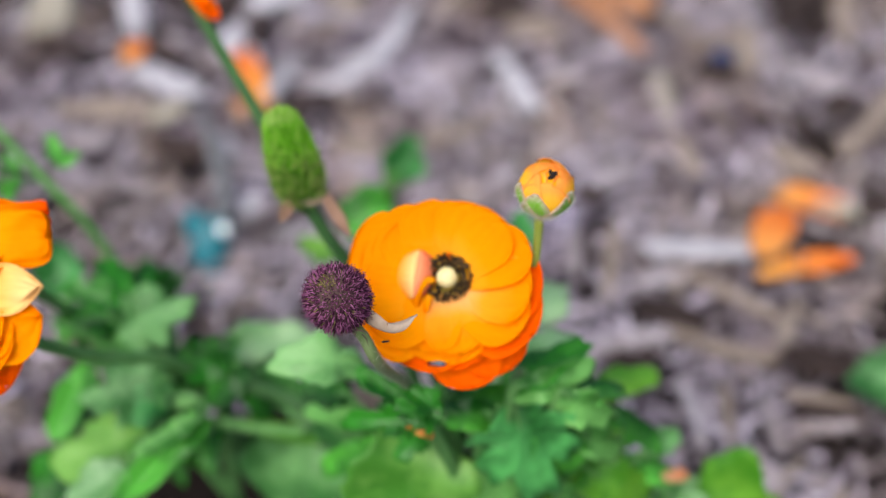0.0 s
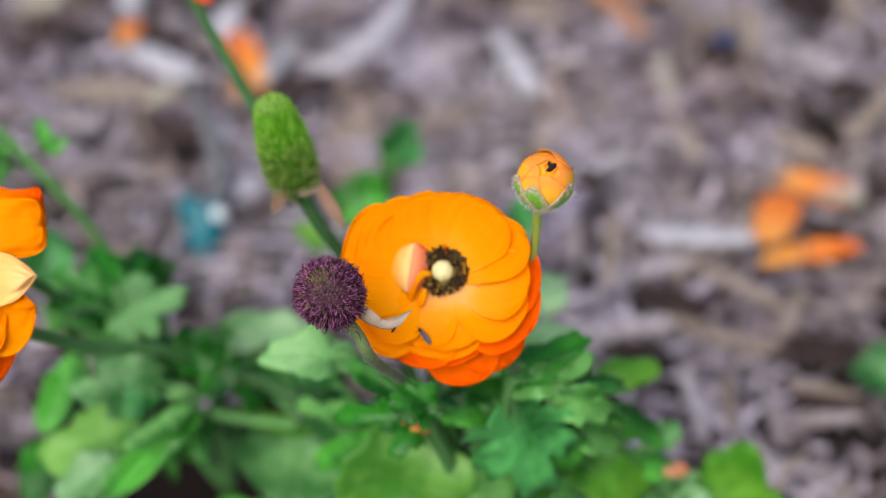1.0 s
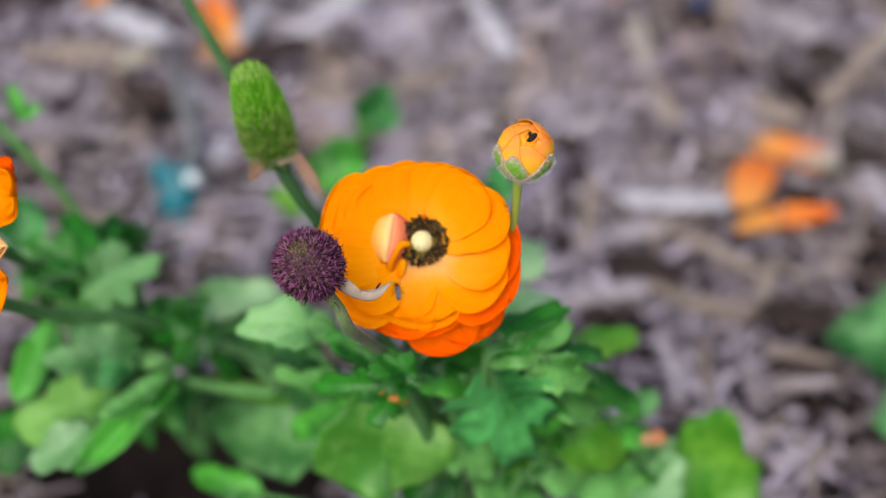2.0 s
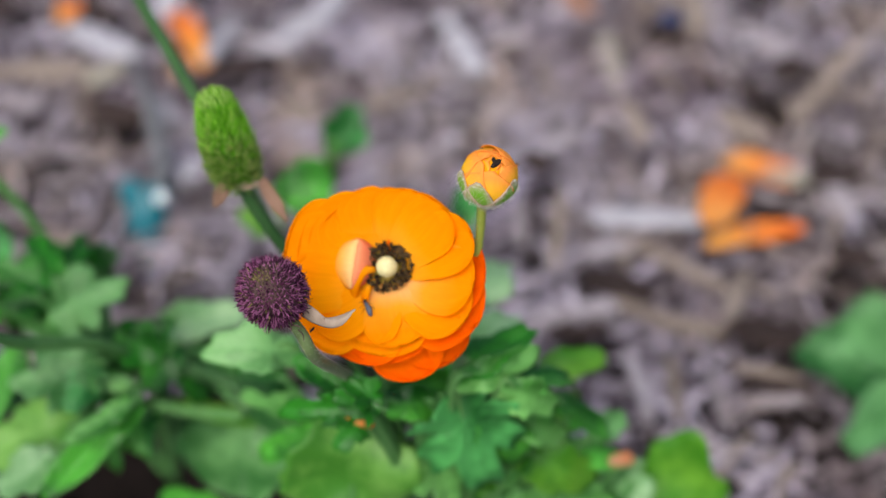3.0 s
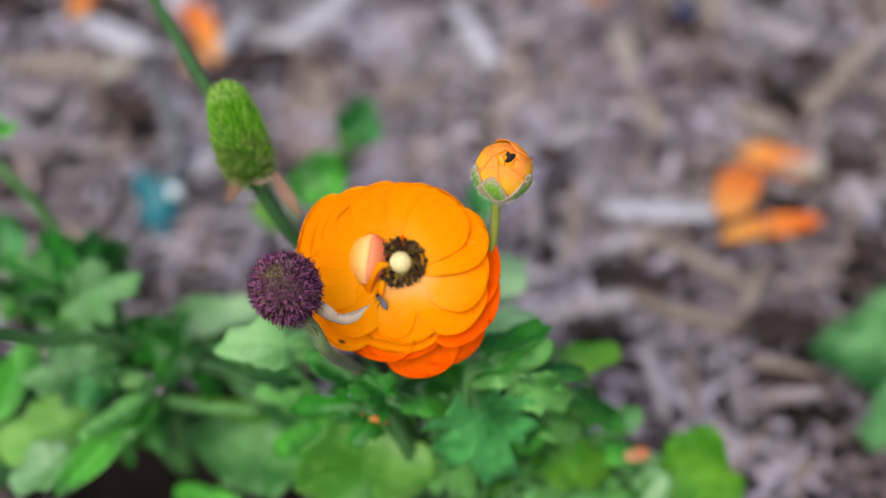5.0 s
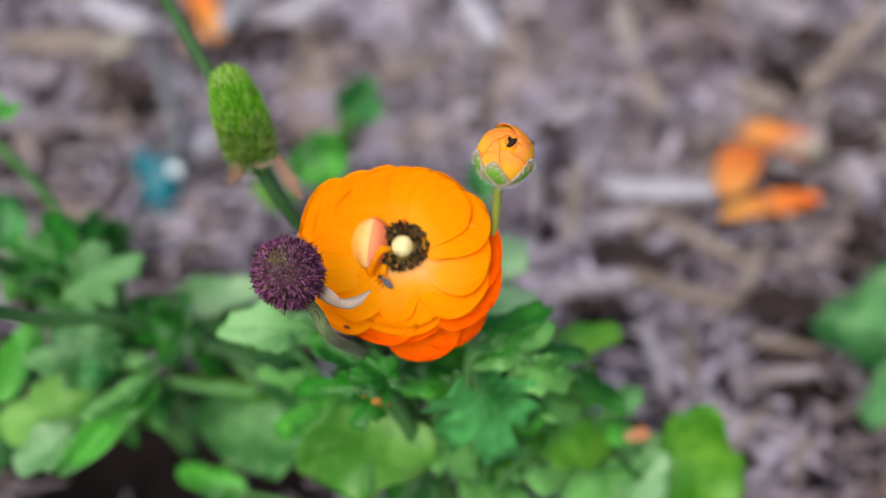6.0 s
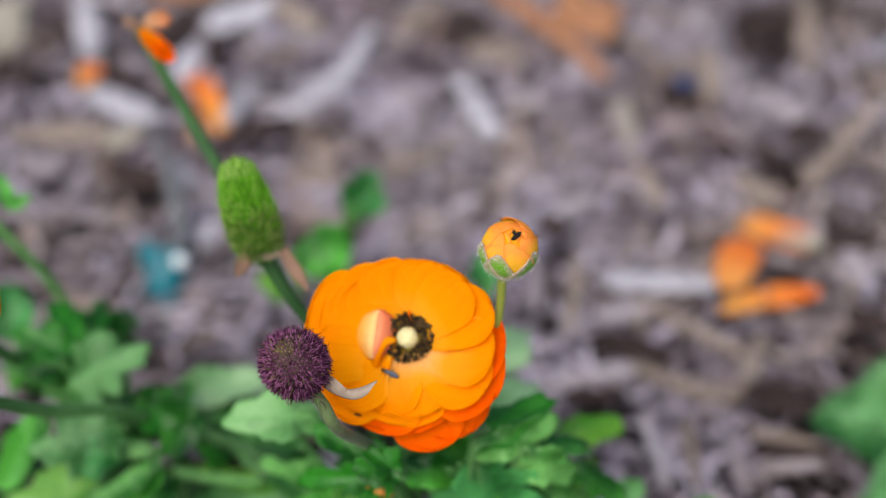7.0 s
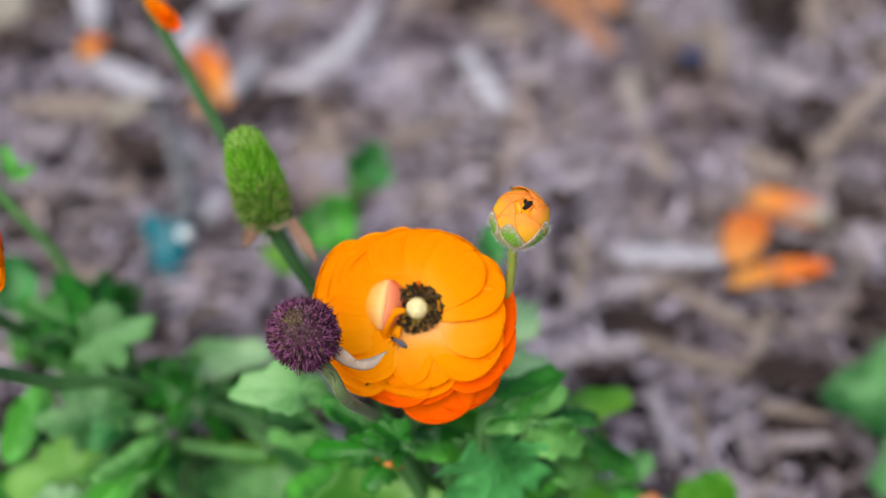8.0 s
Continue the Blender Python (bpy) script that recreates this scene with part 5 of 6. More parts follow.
# leaves of the flowering plant
N = NODE
LOW = (BASE[0], BASE[1], 0.03)
for base, tip, width, mat, lobes, depth, teeth, up, fold, droop in (
    ((-0.0513, 0.4083, 0.1950), (-0.0826, 0.4009, 0.2077), 0.021, "leaf_grey", 3, 0.18, 16, (0, -0.4, 0.9), 0.12, 0.10),
    # one folded leaf as two: shaded far half dark, near half pale with sheen
    ((0.0043, 0.3912, 0.1973), (0.0339, 0.4092, 0.2068), 0.019, "leaf_dark", 3, 0.10, 22, (-0.2, -0.2, 1), 0.20, 0.06),
    ((0.0053, 0.3864, 0.2009), (0.0382, 0.3992, 0.2044), 0.013, "leaf_pale", 3, 0.10, 18, (0.1, -0.8, 0.6), 0.05, 0.06),
    ((0.0233, 0.3954, 0.1950), (0.0497, 0.4022, 0.1878), 0.016, "leaf", 3, 0.25, 18, (0, -0.2, 1), 0.15, 0.10),
    ((0.0220, 0.3889, 0.1983), (0.0457, 0.3904, 0.1825), 0.016, "leaf_pale", 3, 0.22, 16, (0, -0.7, 0.6), 0.10, 0.10),
    ((0.0409, 0.4533, 0.1329), (0.0691, 0.4588, 0.1376), 0.014, "leaf_lime", 3, 0.06, 10, (0, -0.5, 0.8), 0.10, 0.05),
    ((0.0054, 0.3912, 0.1927), (0.0181, 0.3820, 0.1447), 0.041, "leaf_teal", 5, 0.34, 16, (0, -0.7, 0.6), 0.10, 0.10),
    ((0.0108, 0.3949, 0.1861), (0.0367, 0.3950, 0.1462), 0.021, "leaf", 3, 0.25, 16, (0, -0.5, 0.8), 0.15, 0.10),
    ((0.0012, 0.3930, 0.1875), (-0.0060, 0.3882, 0.1527), 0.018, "leaf_grey", 3, 0.25, 16, (0, -0.7, 0.6), 0.10, 0.12),
    ((0.0275, 0.4005, 0.1646), (0.0530, 0.4063, 0.1475), 0.014, "leaf_pale", 3, 0.15, 14, (0, -0.5, 0.8), 0.10, 0.08),
    ((0.0420, 0.4093, 0.1663), (0.0676, 0.4124, 0.1431), 0.014, "leaf", 3, 0.20, 14, (0, -0.3, 1), 0.15, 0.10),
    ((0.0610, 0.4184, 0.1352), (0.0759, 0.4283, 0.1334), 0.012, "leaf_grey", 3, 0.15, 12, (0, -0.5, 0.8), 0.10, 0.05),
    ((0.1042, 0.4142, 0.0644), (0.0982, 0.4381, 0.1134), 0.039, "leaf_lime", 3, 0.10, 10, (0, -0.5, 0.8), 0.12, 0.05),
    ((0.0403, 0.4148, 0.1053), (0.0758, 0.4105, 0.0839), 0.029, "leaf_pale", 3, 0.15, 14, (0, -0.5, 0.8), 0.12, 0.10),
    ((0.0707, 0.4099, 0.0835), (0.0868, 0.4252, 0.0996), 0.022, "leaf_mint", 3, 0.12, 12, (0, -0.5, 0.8), 0.12, 0.08),
    ((0.0025, 0.4020, 0.1153), (0.0313, 0.3980, 0.0871), 0.028, "leaf_pale", 3, 0.20, 14, (0, -0.5, 0.8), 0.12, 0.10),
    ((0.0559, 0.4205, 0.1257), (0.0756, 0.4220, 0.1115), 0.014, "leaf", 3, 0.20, 12, (0, -0.5, 0.8), 0.12, 0.10),
    ((0.0284, 0.4020, 0.1737), (0.0464, 0.4047, 0.1609), 0.012, "leaf_pale", 3, 0.20, 14, (0, -0.5, 0.8), 0.12, 0.10),
    ((0.0914, 0.4276, 0.0842), (0.0737, 0.4362, 0.0975), 0.016, "leaf_mint", 3, 0.12, 12, (0, -0.5, 0.8), 0.10, 0.05),
    ((0.0307, 0.4061, 0.1379), (0.0671, 0.4100, 0.1136), 0.022, "leaf_lime", 3, 0.15, 14, (0, -0.5, 0.8), 0.12, 0.10),
    ((0.0252, 0.4046, 0.1320), (0.0509, 0.4079, 0.0972), 0.024, "leaf_pale", 3, 0.20, 14, (0, -0.5, 0.8), 0.12, 0.10),
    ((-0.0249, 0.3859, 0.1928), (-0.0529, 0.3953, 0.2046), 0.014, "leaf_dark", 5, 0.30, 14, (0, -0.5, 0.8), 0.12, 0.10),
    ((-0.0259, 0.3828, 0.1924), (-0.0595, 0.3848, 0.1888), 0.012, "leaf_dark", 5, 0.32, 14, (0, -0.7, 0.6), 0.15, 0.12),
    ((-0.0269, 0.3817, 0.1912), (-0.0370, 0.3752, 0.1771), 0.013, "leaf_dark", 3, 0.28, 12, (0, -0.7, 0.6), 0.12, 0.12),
    ((-0.0324, 0.3858, 0.1245), (-0.0367, 0.4029, 0.1674), 0.053, "leaf_fresh", 3, 0.06, 14, (0, -0.55, 0.8), 0.06, 0.05),
    ((-0.0221, 0.3906, 0.1860), (0.0122, 0.3978, 0.1773), 0.013, "leaf", 3, 0.08, 12, (0, -0.5, 0.8), 0.20, 0.10),
    ((-0.0194, 0.4036, 0.1778), (0.0122, 0.4184, 0.1703), 0.011, "leaf", 3, 0.12, 14, (0, -0.5, 0.8), 0.15, 0.08),
    ((-0.0664, 0.4383, 0.0774), (-0.1195, 0.4694, 0.0805), 0.032, "leaf_grey", 3, 0.05, 10, (0, -0.5, 0.8), 0.15, 0.08),
    ((-0.0572, 0.4341, 0.1164), (-0.1095, 0.4773, 0.1219), 0.015, "leaf_grey", 3, 0.02, 6, (0, -0.5, 0.8), 0.25, 0.05),
    ((-0.0760, 0.4497, 0.1047), (-0.1231, 0.4678, 0.0972), 0.008, "leaf_lime", 3, 0.02, 6, (0, -0.5, 0.8), 0.20, 0.03),
    ((-0.0580, 0.4215, 0.1621), (-0.0811, 0.4299, 0.1576), 0.012, "leaf_dark", 3, 0.15, 12, (0, -0.5, 0.8), 0.12, 0.10),
    ((-0.0528, 0.4158, 0.1556), (-0.0816, 0.4330, 0.1461), 0.013, "leaf_pale", 3, 0.15, 12, (0, -0.5, 0.8), 0.12, 0.10),
    ((-0.0896, 0.4218, 0.0745), (-0.1215, 0.4348, 0.0756), 0.014, "leaf", 3, 0.10, 12, (0, -0.5, 0.8), 0.12, 0.08),
    ((-0.0449, 0.4087, 0.1474), (-0.0741, 0.4150, 0.1260), 0.014, "leaf", 3, 0.10, 12, (0, -0.5, 0.8), 0.12, 0.08),
    ((-0.0067, 0.4024, 0.1237), (-0.0273, 0.3897, 0.1106), 0.021, "leaf_dark", 3, 0.15, 12, (0, -0.5, 0.8), 0.12, 0.08),
    ((0.0002, 0.4017, 0.1524), (0.0047, 0.3887, 0.1229), 0.025, "leaf_pale", 5, 0.30, 14, (0, -0.5, 0.8), 0.12, 0.10),
    ((0.0024, 0.4300, 0.1611), (0.0283, 0.4588, 0.1619), 0.028, "leaf_mint", 3, 0.2, 14, (0, -0.5, 0.8), 0.1, 0.05),
    ((0.0133, 0.4711, 0.1539), (0.0268, 0.5000, 0.1553), 0.022, "leaf_mint", 3, 0.2, 12, (0, -0.5, 0.8), 0.1, 0.05),
    ((0.0129, 0.5225, 0.1510), (0.0100, 0.5405, 0.1561), 0.014, "leaf_teal", 3, 0.2, 12, (0, -0.5, 0.8), 0.1, 0.05),
):
    leaf(plant, base, tip, width, mat, lobes, depth, teeth, up, fold, droop, stalk=LOW)
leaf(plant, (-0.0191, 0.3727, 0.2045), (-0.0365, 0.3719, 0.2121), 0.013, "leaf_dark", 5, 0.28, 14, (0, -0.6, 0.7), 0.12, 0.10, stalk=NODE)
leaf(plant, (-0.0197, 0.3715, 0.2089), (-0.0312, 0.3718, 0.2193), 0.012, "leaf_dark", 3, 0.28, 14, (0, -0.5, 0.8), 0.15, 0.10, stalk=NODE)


def fill_leaves(parent, corners, count, mats, size, seed, stalk):
    """Smaller leaves scattered over a four-cornered patch of the clump."""
    rng = random.Random(seed)
    a, b, c, d = (Vector(p) for p in corners)
    for k in range(count):
        u, v = rng.random(), rng.random()
        p = (a * (1 - u) + b * u) * (1 - v) + (d * (1 - u) + c * u) * v + Vector((0, 0, rng.uniform(-0.015, 0.006)))
        turn = rng.uniform(0, 6.283)
        reach = size * rng.uniform(0.7, 1.3)
        way = Vector((math.cos(turn), math.sin(turn), rng.uniform(-0.5, 0.35))) * reach
        leaf(parent, p - way / 2, p + way / 2, reach * rng.uniform(0.75, 1.05), rng.choice(mats), 5, 0.45, 20, (rng.uniform(-0.5, 0.5), rng.uniform(-0.8, 0.1), 0.9), rng.uniform(0.05, 0.3), rng.uniform(0.05, 0.3), 0.08, seed * 100 + k, stalk=stalk)


fill_leaves(plant, ((-0.0068, 0.4335, 0.1506), (0.0473, 0.4450, 0.1383), (0.0743, 0.4236, 0.0984), (-0.0093, 0.4152, 0.1081)), 16, ("leaf_pale", "leaf_pale", "leaf_lime", "leaf_grey"), 0.026, 3, LOW)
fill_leaves(plant, ((0.0001, 0.4132, 0.1725), (0.0359, 0.4239, 0.1677), (0.0547, 0.4038, 0.1296), (-0.0043, 0.3897, 0.1393)), 7, ("leaf", "leaf_grey", "leaf_lime", "leaf_pale"), 0.021, 4, LOW)
fill_leaves(plant, ((-0.0540, 0.4237, 0.1643), (-0.0221, 0.4131, 0.1660), (-0.0182, 0.4176, 0.1409), (-0.0548, 0.4198, 0.1451)), 4, ("leaf", "leaf_dark", "leaf"), 0.018, 9, LOW)
for base, tip, w in (((-0.0297, 0.3889, 0.1919), (-0.0325, 0.3800, 0.1905), 0.0030), ((-0.0300, 0.3790, 0.1890), (-0.0235, 0.3800, 0.1868), 0.0030), ((0.0680, 0.4189, 0.1159), (0.0794, 0.4240, 0.1135), 0.0072)):
    base, tip = Vector(base), Vector(tip)
    pb = bmesh.new()
    petal_mesh(pb, Matrix(), (tip - base).length, w, 10, -10, 0.2, 0.05, seed=w)
    ob = part("dropped_petal", pb, "petal_faded" if w > 0.007 else "petal_dropped", None, m=basis(base, tip - base, (0, -0.5, 0.8)))
    tagged(ob, "faded orange petal caught among the leaves", "petal", "dropped petals")

# the neighbouring plant with two nodding blooms
SWAY_BASE = (-0.13, 0.50, 0.0)
nodding = thing("nodding_plant", SWAY_BASE, "plant with two orange blooms leaning on long green stems", "plant", "plants in the bed")


def ring_of(count, reach, width, rise, level, first, mats):
    return tuple((first + 360 * k / count, reach * (1 + 0.05 * math.sin(k * 2.1)), width, rise + 4 * (k % 2), level, -0.8 + 0.9 * (k % 2), mats[k % len(mats)], 0.14, 0.02 * (k % 3)) for k in range(count))


for place, way, turn, reach in (((-0.1891, 0.3881, 0.2687), (0.10, 0.80, 0.58), 4, 26), ((-0.1852, 0.3679, 0.2506), (-0.15, 0.25, 0.93), 22, 23)):
    fr = facing(place, *way)
    bloom = open_flower(nodding, fr, ring_of(5, reach, 42, 22, 4, turn, ("petal", "petal")) + ring_of(5, reach - 3, 38, 36, 14, turn + 36, ("petal",)), label="wide orange bloom turned aside on its stem")
    if turn == 4:
        outer = (((-0.1823, 0.3876, 0.2767), (-0.1512, 0.3839, 0.2815), 0.0235, "petal", 0.22, TOWARD), ((-0.1816, 0.3946, 0.2784), (-0.1531, 0.3945, 0.2829), 0.0150, "petal_outer", 0.3, TOWARD + UP * 0.6))
    else:
        outer = (((-0.1813, 0.3712, 0.2674), (-0.1526, 0.3706, 0.2714), 0.0220, "petal_cream", 1.2, TOWARD), ((-0.1810, 0.3598, 0.2519), (-0.1537, 0.3667, 0.2612), 0.0300, "petal", 0.9, TOWARD), ((-0.1823, 0.3652, 0.2519), (-0.1665, 0.3542, 0.2390), 0.0320, "petal_outer", 0.6, TOWARD))
    for k, (base, tip, wide, mat, blunt, up) in enumerate(outer):
        base, tip = Vector(base), Vector(tip)
        pb = bmesh.new()
        petal_mesh(pb, Matrix(), (tip - base).length * 1.02, wide, 16, -16, -0.16, 0.13, 0.05, seed=k + turn, blunt=blunt, rows=26, cols=25)
        part("petal", pb, mat, bloom, m=basis(base, tip - base, up))
stem(nodding, [(-0.1829, 0.3904, 0.2679), (-0.1757, 0.3974, 0.2529), (-0.1768, 0.4442, 0.1929), (-0.1841, 0.5048, 0.1110), SWAY_BASE], [0.0020, 0.0021, 0.0023, 0.0025, 0.003], "stem_mid", hairs=150, seed=8)
stem(nodding, [(-0.1800, 0.3728, 0.2483), (-0.1720, 0.3922, 0.2246), (-0.1551, 0.4161, 0.1906), (-0.1346, 0.4433, 0.1600), (-0.1262, 0.4750, 0.1052), SWAY_BASE], [0.0022, 0.0024, 0.0026, 0.0027, 0.0028, 0.003], "stem_mid", hairs=150, seed=9)

# leafy plant beside it, with a thin branching stem
LEAFY_BASE = (-0.125, 0.530, 0.0)
leafy = thing("leafy_plant", LEAFY_BASE, "low clump of lobed green leaves", "plant", "plants in the bed")
C = (-0.1370, 0.4680, 0.1128)
for base, tip, width, mat, lobes, depth, teeth, up, fold, droop in (
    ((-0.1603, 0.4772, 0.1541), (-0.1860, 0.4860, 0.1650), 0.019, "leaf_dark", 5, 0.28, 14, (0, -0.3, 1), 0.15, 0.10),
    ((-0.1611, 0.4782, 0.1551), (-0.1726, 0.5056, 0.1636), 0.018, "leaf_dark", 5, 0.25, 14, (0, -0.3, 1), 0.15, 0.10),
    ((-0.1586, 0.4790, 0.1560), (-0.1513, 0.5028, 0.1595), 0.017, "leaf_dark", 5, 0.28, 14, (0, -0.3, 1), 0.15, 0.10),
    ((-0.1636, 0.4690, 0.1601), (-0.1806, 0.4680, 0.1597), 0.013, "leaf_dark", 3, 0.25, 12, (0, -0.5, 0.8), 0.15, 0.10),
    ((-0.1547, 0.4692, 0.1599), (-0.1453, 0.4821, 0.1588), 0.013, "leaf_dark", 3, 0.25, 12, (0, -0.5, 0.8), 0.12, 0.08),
    ((-0.1595, 0.4654, 0.1559), (-0.1285, 0.4665, 0.1705), 0.028, "leaf_grey", 5, 0.24, 16, (0, -0.5, 0.8), 0.10, 0.08),
    ((-0.1514, 0.4632, 0.1531), (-0.1624, 0.4623, 0.1526), 0.011, "leaf_pale", 3, 0.15, 10, (0, -0.5, 0.8), 0.12, 0.10),
    ((-0.2060, 0.5317, 0.1121), (-0.2081, 0.5490, 0.1313), 0.023, "leaf_teal", 3, 0.10, 10, (0, -0.5, 0.8), 0.10, 0.05),
    ((-0.1353, 0.4458, 0.1479), (-0.1698, 0.4306, 0.1477), 0.029, "leaf_grey", 5, 0.30, 14, (0, -0.5, 0.8), 0.10, 0.10),
    ((-0.1384, 0.4438, 0.1459), (-0.1485, 0.4247, 0.1402), 0.015, "leaf_teal", 3, 0.15, 12, (0, -0.5, 0.8), 0.12, 0.10),
    ((-0.1739, 0.4616, 0.1374), (-0.1892, 0.4337, 0.1223), 0.015, "leaf", 3, 0.05, 10, (0, -0.5, 0.8), 0.20, 0.06),
    ((-0.1448, 0.4297, 0.1307), (-0.1874, 0.4186, 0.1204), 0.029, "leaf_fresh", 3, 0.12, 12, (0, -0.5, 0.8), 0.12, 0.10),
    ((-0.1201, 0.4294, 0.1440), (-0.1559, 0.3938, 0.1243), 0.014, "leaf", 3, 0.03, 10, (0.2, -0.5, 0.8), 0.30, 0.06),
    ((-0.1216, 0.4249, 0.1466), (-0.1468, 0.4092, 0.1409), 0.009, "leaf_pale", 3, 0.03, 8, (0, -0.5, 0.8), 0.10, 0.05),
    ((-0.1515, 0.4103, 0.1319), (-0.1751, 0.3966, 0.1254), 0.019, "leaf_mint", 3, 0.15, 12, (0, -0.5, 0.8), 0.12, 0.10),
    ((-0.1232, 0.4393, 0.1253), (-0.1193, 0.4197, 0.1184), 0.012, "leaf", 3, 0.08, 10, (0, -0.5, 0.8), 0.15, 0.08),
    ((-0.1405, 0.4415, 0.1435), (-0.1231, 0.4389, 0.1398), 0.009, "leaf_pale", 3, 0.05, 8, (0, -0.5, 0.8), 0.12, 0.06),
    ((-0.1325, 0.4601, 0.1487), (-0.1136, 0.4538, 0.1409), 0.020, "leaf_dark", 3, 0.15, 12, (0, -0.5, 0.8), 0.12, 0.08),
    ((-0.1395, 0.4602, 0.1417), (-0.1104, 0.4702, 0.1440), 0.015, "leaf_dark", 3, 0.15, 12, (0, -0.5, 0.8), 0.12, 0.08),
    ((-0.1109, 0.4650, 0.1382), (-0.1198, 0.4444, 0.1307), 0.017, "leaf", 3, 0.12, 12, (0, -0.5, 0.8), 0.15, 0.08),
    ((-0.1080, 0.4684, 0.1269), (-0.1001, 0.4546, 0.1113), 0.015, "leaf_dark", 3, 0.12, 12, (0, -0.5, 0.8), 0.15, 0.08),
    ((-0.1241, 0.4890, 0.1206), (-0.0842, 0.4959, 0.1263), 0.019, "leaf_mint", 3, 0.12, 12, (0, -0.5, 0.8), 0.12, 0.10),
    ((-0.1048, 0.4927, 0.1089), (-0.0817, 0.4915, 0.1065), 0.015, "leaf", 3, 0.12, 12, (0, -0.5, 0.8), 0.12, 0.10),
    ((-0.1842, 0.4435, 0.1031), (-0.1987, 0.4203, 0.0930), 0.022, "leaf_dark", 3, 0.10, 12, (0, -0.5, 0.8), 0.15, 0.08),
):
    leaf(leafy, base, tip, width, mat, lobes, depth, teeth, up, fold, droop, stalk=C)
fill_leaves(leafy, ((-0.2009, 0.5233, 0.1398), (-0.1484, 0.5158, 0.1364), (-0.1379, 0.4882, 0.1278), (-0.1906, 0.4887, 0.1308)), 10, ("leaf", "leaf_dark", "leaf_dark"), 0.022, 5, C)
fill_leaves(leafy, ((-0.1931, 0.4768, 0.1178), (-0.1176, 0.4958, 0.1129), (-0.1277, 0.4482, 0.1054), (-0.1887, 0.4206, 0.1077)), 4, ("leaf", "leaf_dark", "leaf_dark", "leaf"), 0.030, 6, C)
fill_leaves(leafy, ((-0.1304, 0.5096, 0.1063), (-0.0715, 0.4987, 0.1138), (-0.0706, 0.4781, 0.1059), (-0.1228, 0.4871, 0.1035)), 3, ("leaf", "leaf_dark", "leaf_pale"), 0.026, 7, C)
stem(leafy, [(-0.0811, 0.4384, 0.1222), (-0.1041, 0.4457, 0.1164), (-0.1228, 0.4532, 0.1108), LEAFY_BASE], [0.0022, 0.0026, 0.0028, 0.003], "stem_mid", "leaf_stalk")
stem(leafy, [(-0.0763, 0.4433, 0.1274), (-0.0993, 0.4568, 0.1286), (-0.1220, 0.4700, 0.1144), LEAFY_BASE], [0.0030, 0.0030, 0.0030, 0.003], "stem", "leaf_stalk")
stem(leafy, [(-0.2246, 0.5337, 0.2344), (-0.2102, 0.5204, 0.2190), (-0.1926, 0.5141, 0.1963), (-0.1743, 0.5123, 0.1636), (-0.1607, 0.5123, 0.1182), LEAFY_BASE], [0.0016, 0.0018, 0.0020, 0.0021, 0.0022, 0.003], "stem_mid", hairs=100, seed=11)
stem(leafy, [(-0.1943, 0.5149, 0.1972), (-0.2035, 0.5154, 0.1983), (-0.2093, 0.5139, 0.2043)], [0.0012, 0.0010, 0.0007], "stem", "leaf_stalk")
for base, tip, w in (((-0.1878, 0.5196, 0.2021), (-0.1926, 0.5286, 0.2123), 0.008), ((-0.1890, 0.5194, 0.2019), (-0.1798, 0.5233, 0.2059), 0.007), ((-0.2064, 0.5146, 0.1975), (-0.2120, 0.5226, 0.2066), 0.010), ((-0.2060, 0.5149, 0.1978), (-0.2078, 0.5020, 0.1986), 0.010)):
    leaf(leafy, base, tip, w, "leaf", 3, 0.3, 10, (0, -0.7, 0.7), 0.2, 0.1, name="leaflet")

# low leaves at the other side of the bed
RB = (0.2388, 0.5512, 0.0000)
rosette = thing("leaf_rosette", RB, "low rosette of broad green leaves on the mulch", "plant", "plants in the bed")
leaf(rosette, (0.2315, 0.5486, 0.0205), (0.1808, 0.5539, 0.0402), 0.048, "leaf_cool", 3, 0.06, 16, (0, -0.5, 0.85), 0.5, 0.10, stalk=RB)
leaf(rosette, (0.2315, 0.5300, 0.0315), (0.1925, 0.5040, 0.0241), 0.030, "leaf_cool", 3, 0.10, 16, (0.3, -0.6, 0.85), 0.5, 0.10, stalk=RB)
leaf(rosette, (0.2414, 0.5645, 0.0155), (0.2153, 0.5868, 0.0386), 0.040, "leaf_cool", 3, 0.15, 12, (0, -0.5, 0.85), 0.1, 0.10, stalk=RB)

# seedling behind the bloom
SB = (-0.0691, 0.6894, 0.0000)
seedling = thing("seedling", SB, "small green seedling with pale stalk in the mulch", "plant", "plants in the bed")
leaf(seedling, (-0.0520, 0.6321, 0.0962), (-0.0441, 0.6457, 0.1183), 0.023, "leaf_teal", 3, 0.15, 10, (0, -0.7, 0.7), 0.05, 0.05, stalk=SB)
leaf(seedling, (-0.0653, 0.5679, 0.1154), (-0.0599, 0.5864, 0.1356), 0.024, "leaf", 3, 0.15, 10, (0, -0.7, 0.7), 0.05, 0.05, stalk=SB)
leaf(seedling, (-0.0763, 0.5722, 0.1207), (-0.0517, 0.5820, 0.1303), 0.022, "leaf", 3, 0.15, 10, (0, -0.7, 0.7), 0.05, 0.05, stalk=SB)
leaf(seedling, (-0.0791, 0.5842, 0.0894), (-0.0990, 0.5895, 0.0961), 0.014, "leaf_lime", 3, 0.2, 10, (0, -0.6, 0.8), 0.1, 0.05, stalk=SB)
stem(seedling, [(-0.0562, 0.6462, 0.0972), (-0.0556, 0.6373, 0.0872), SB], [0.0042, 0.0034, 0.002], "leaf_lime", "stalk")

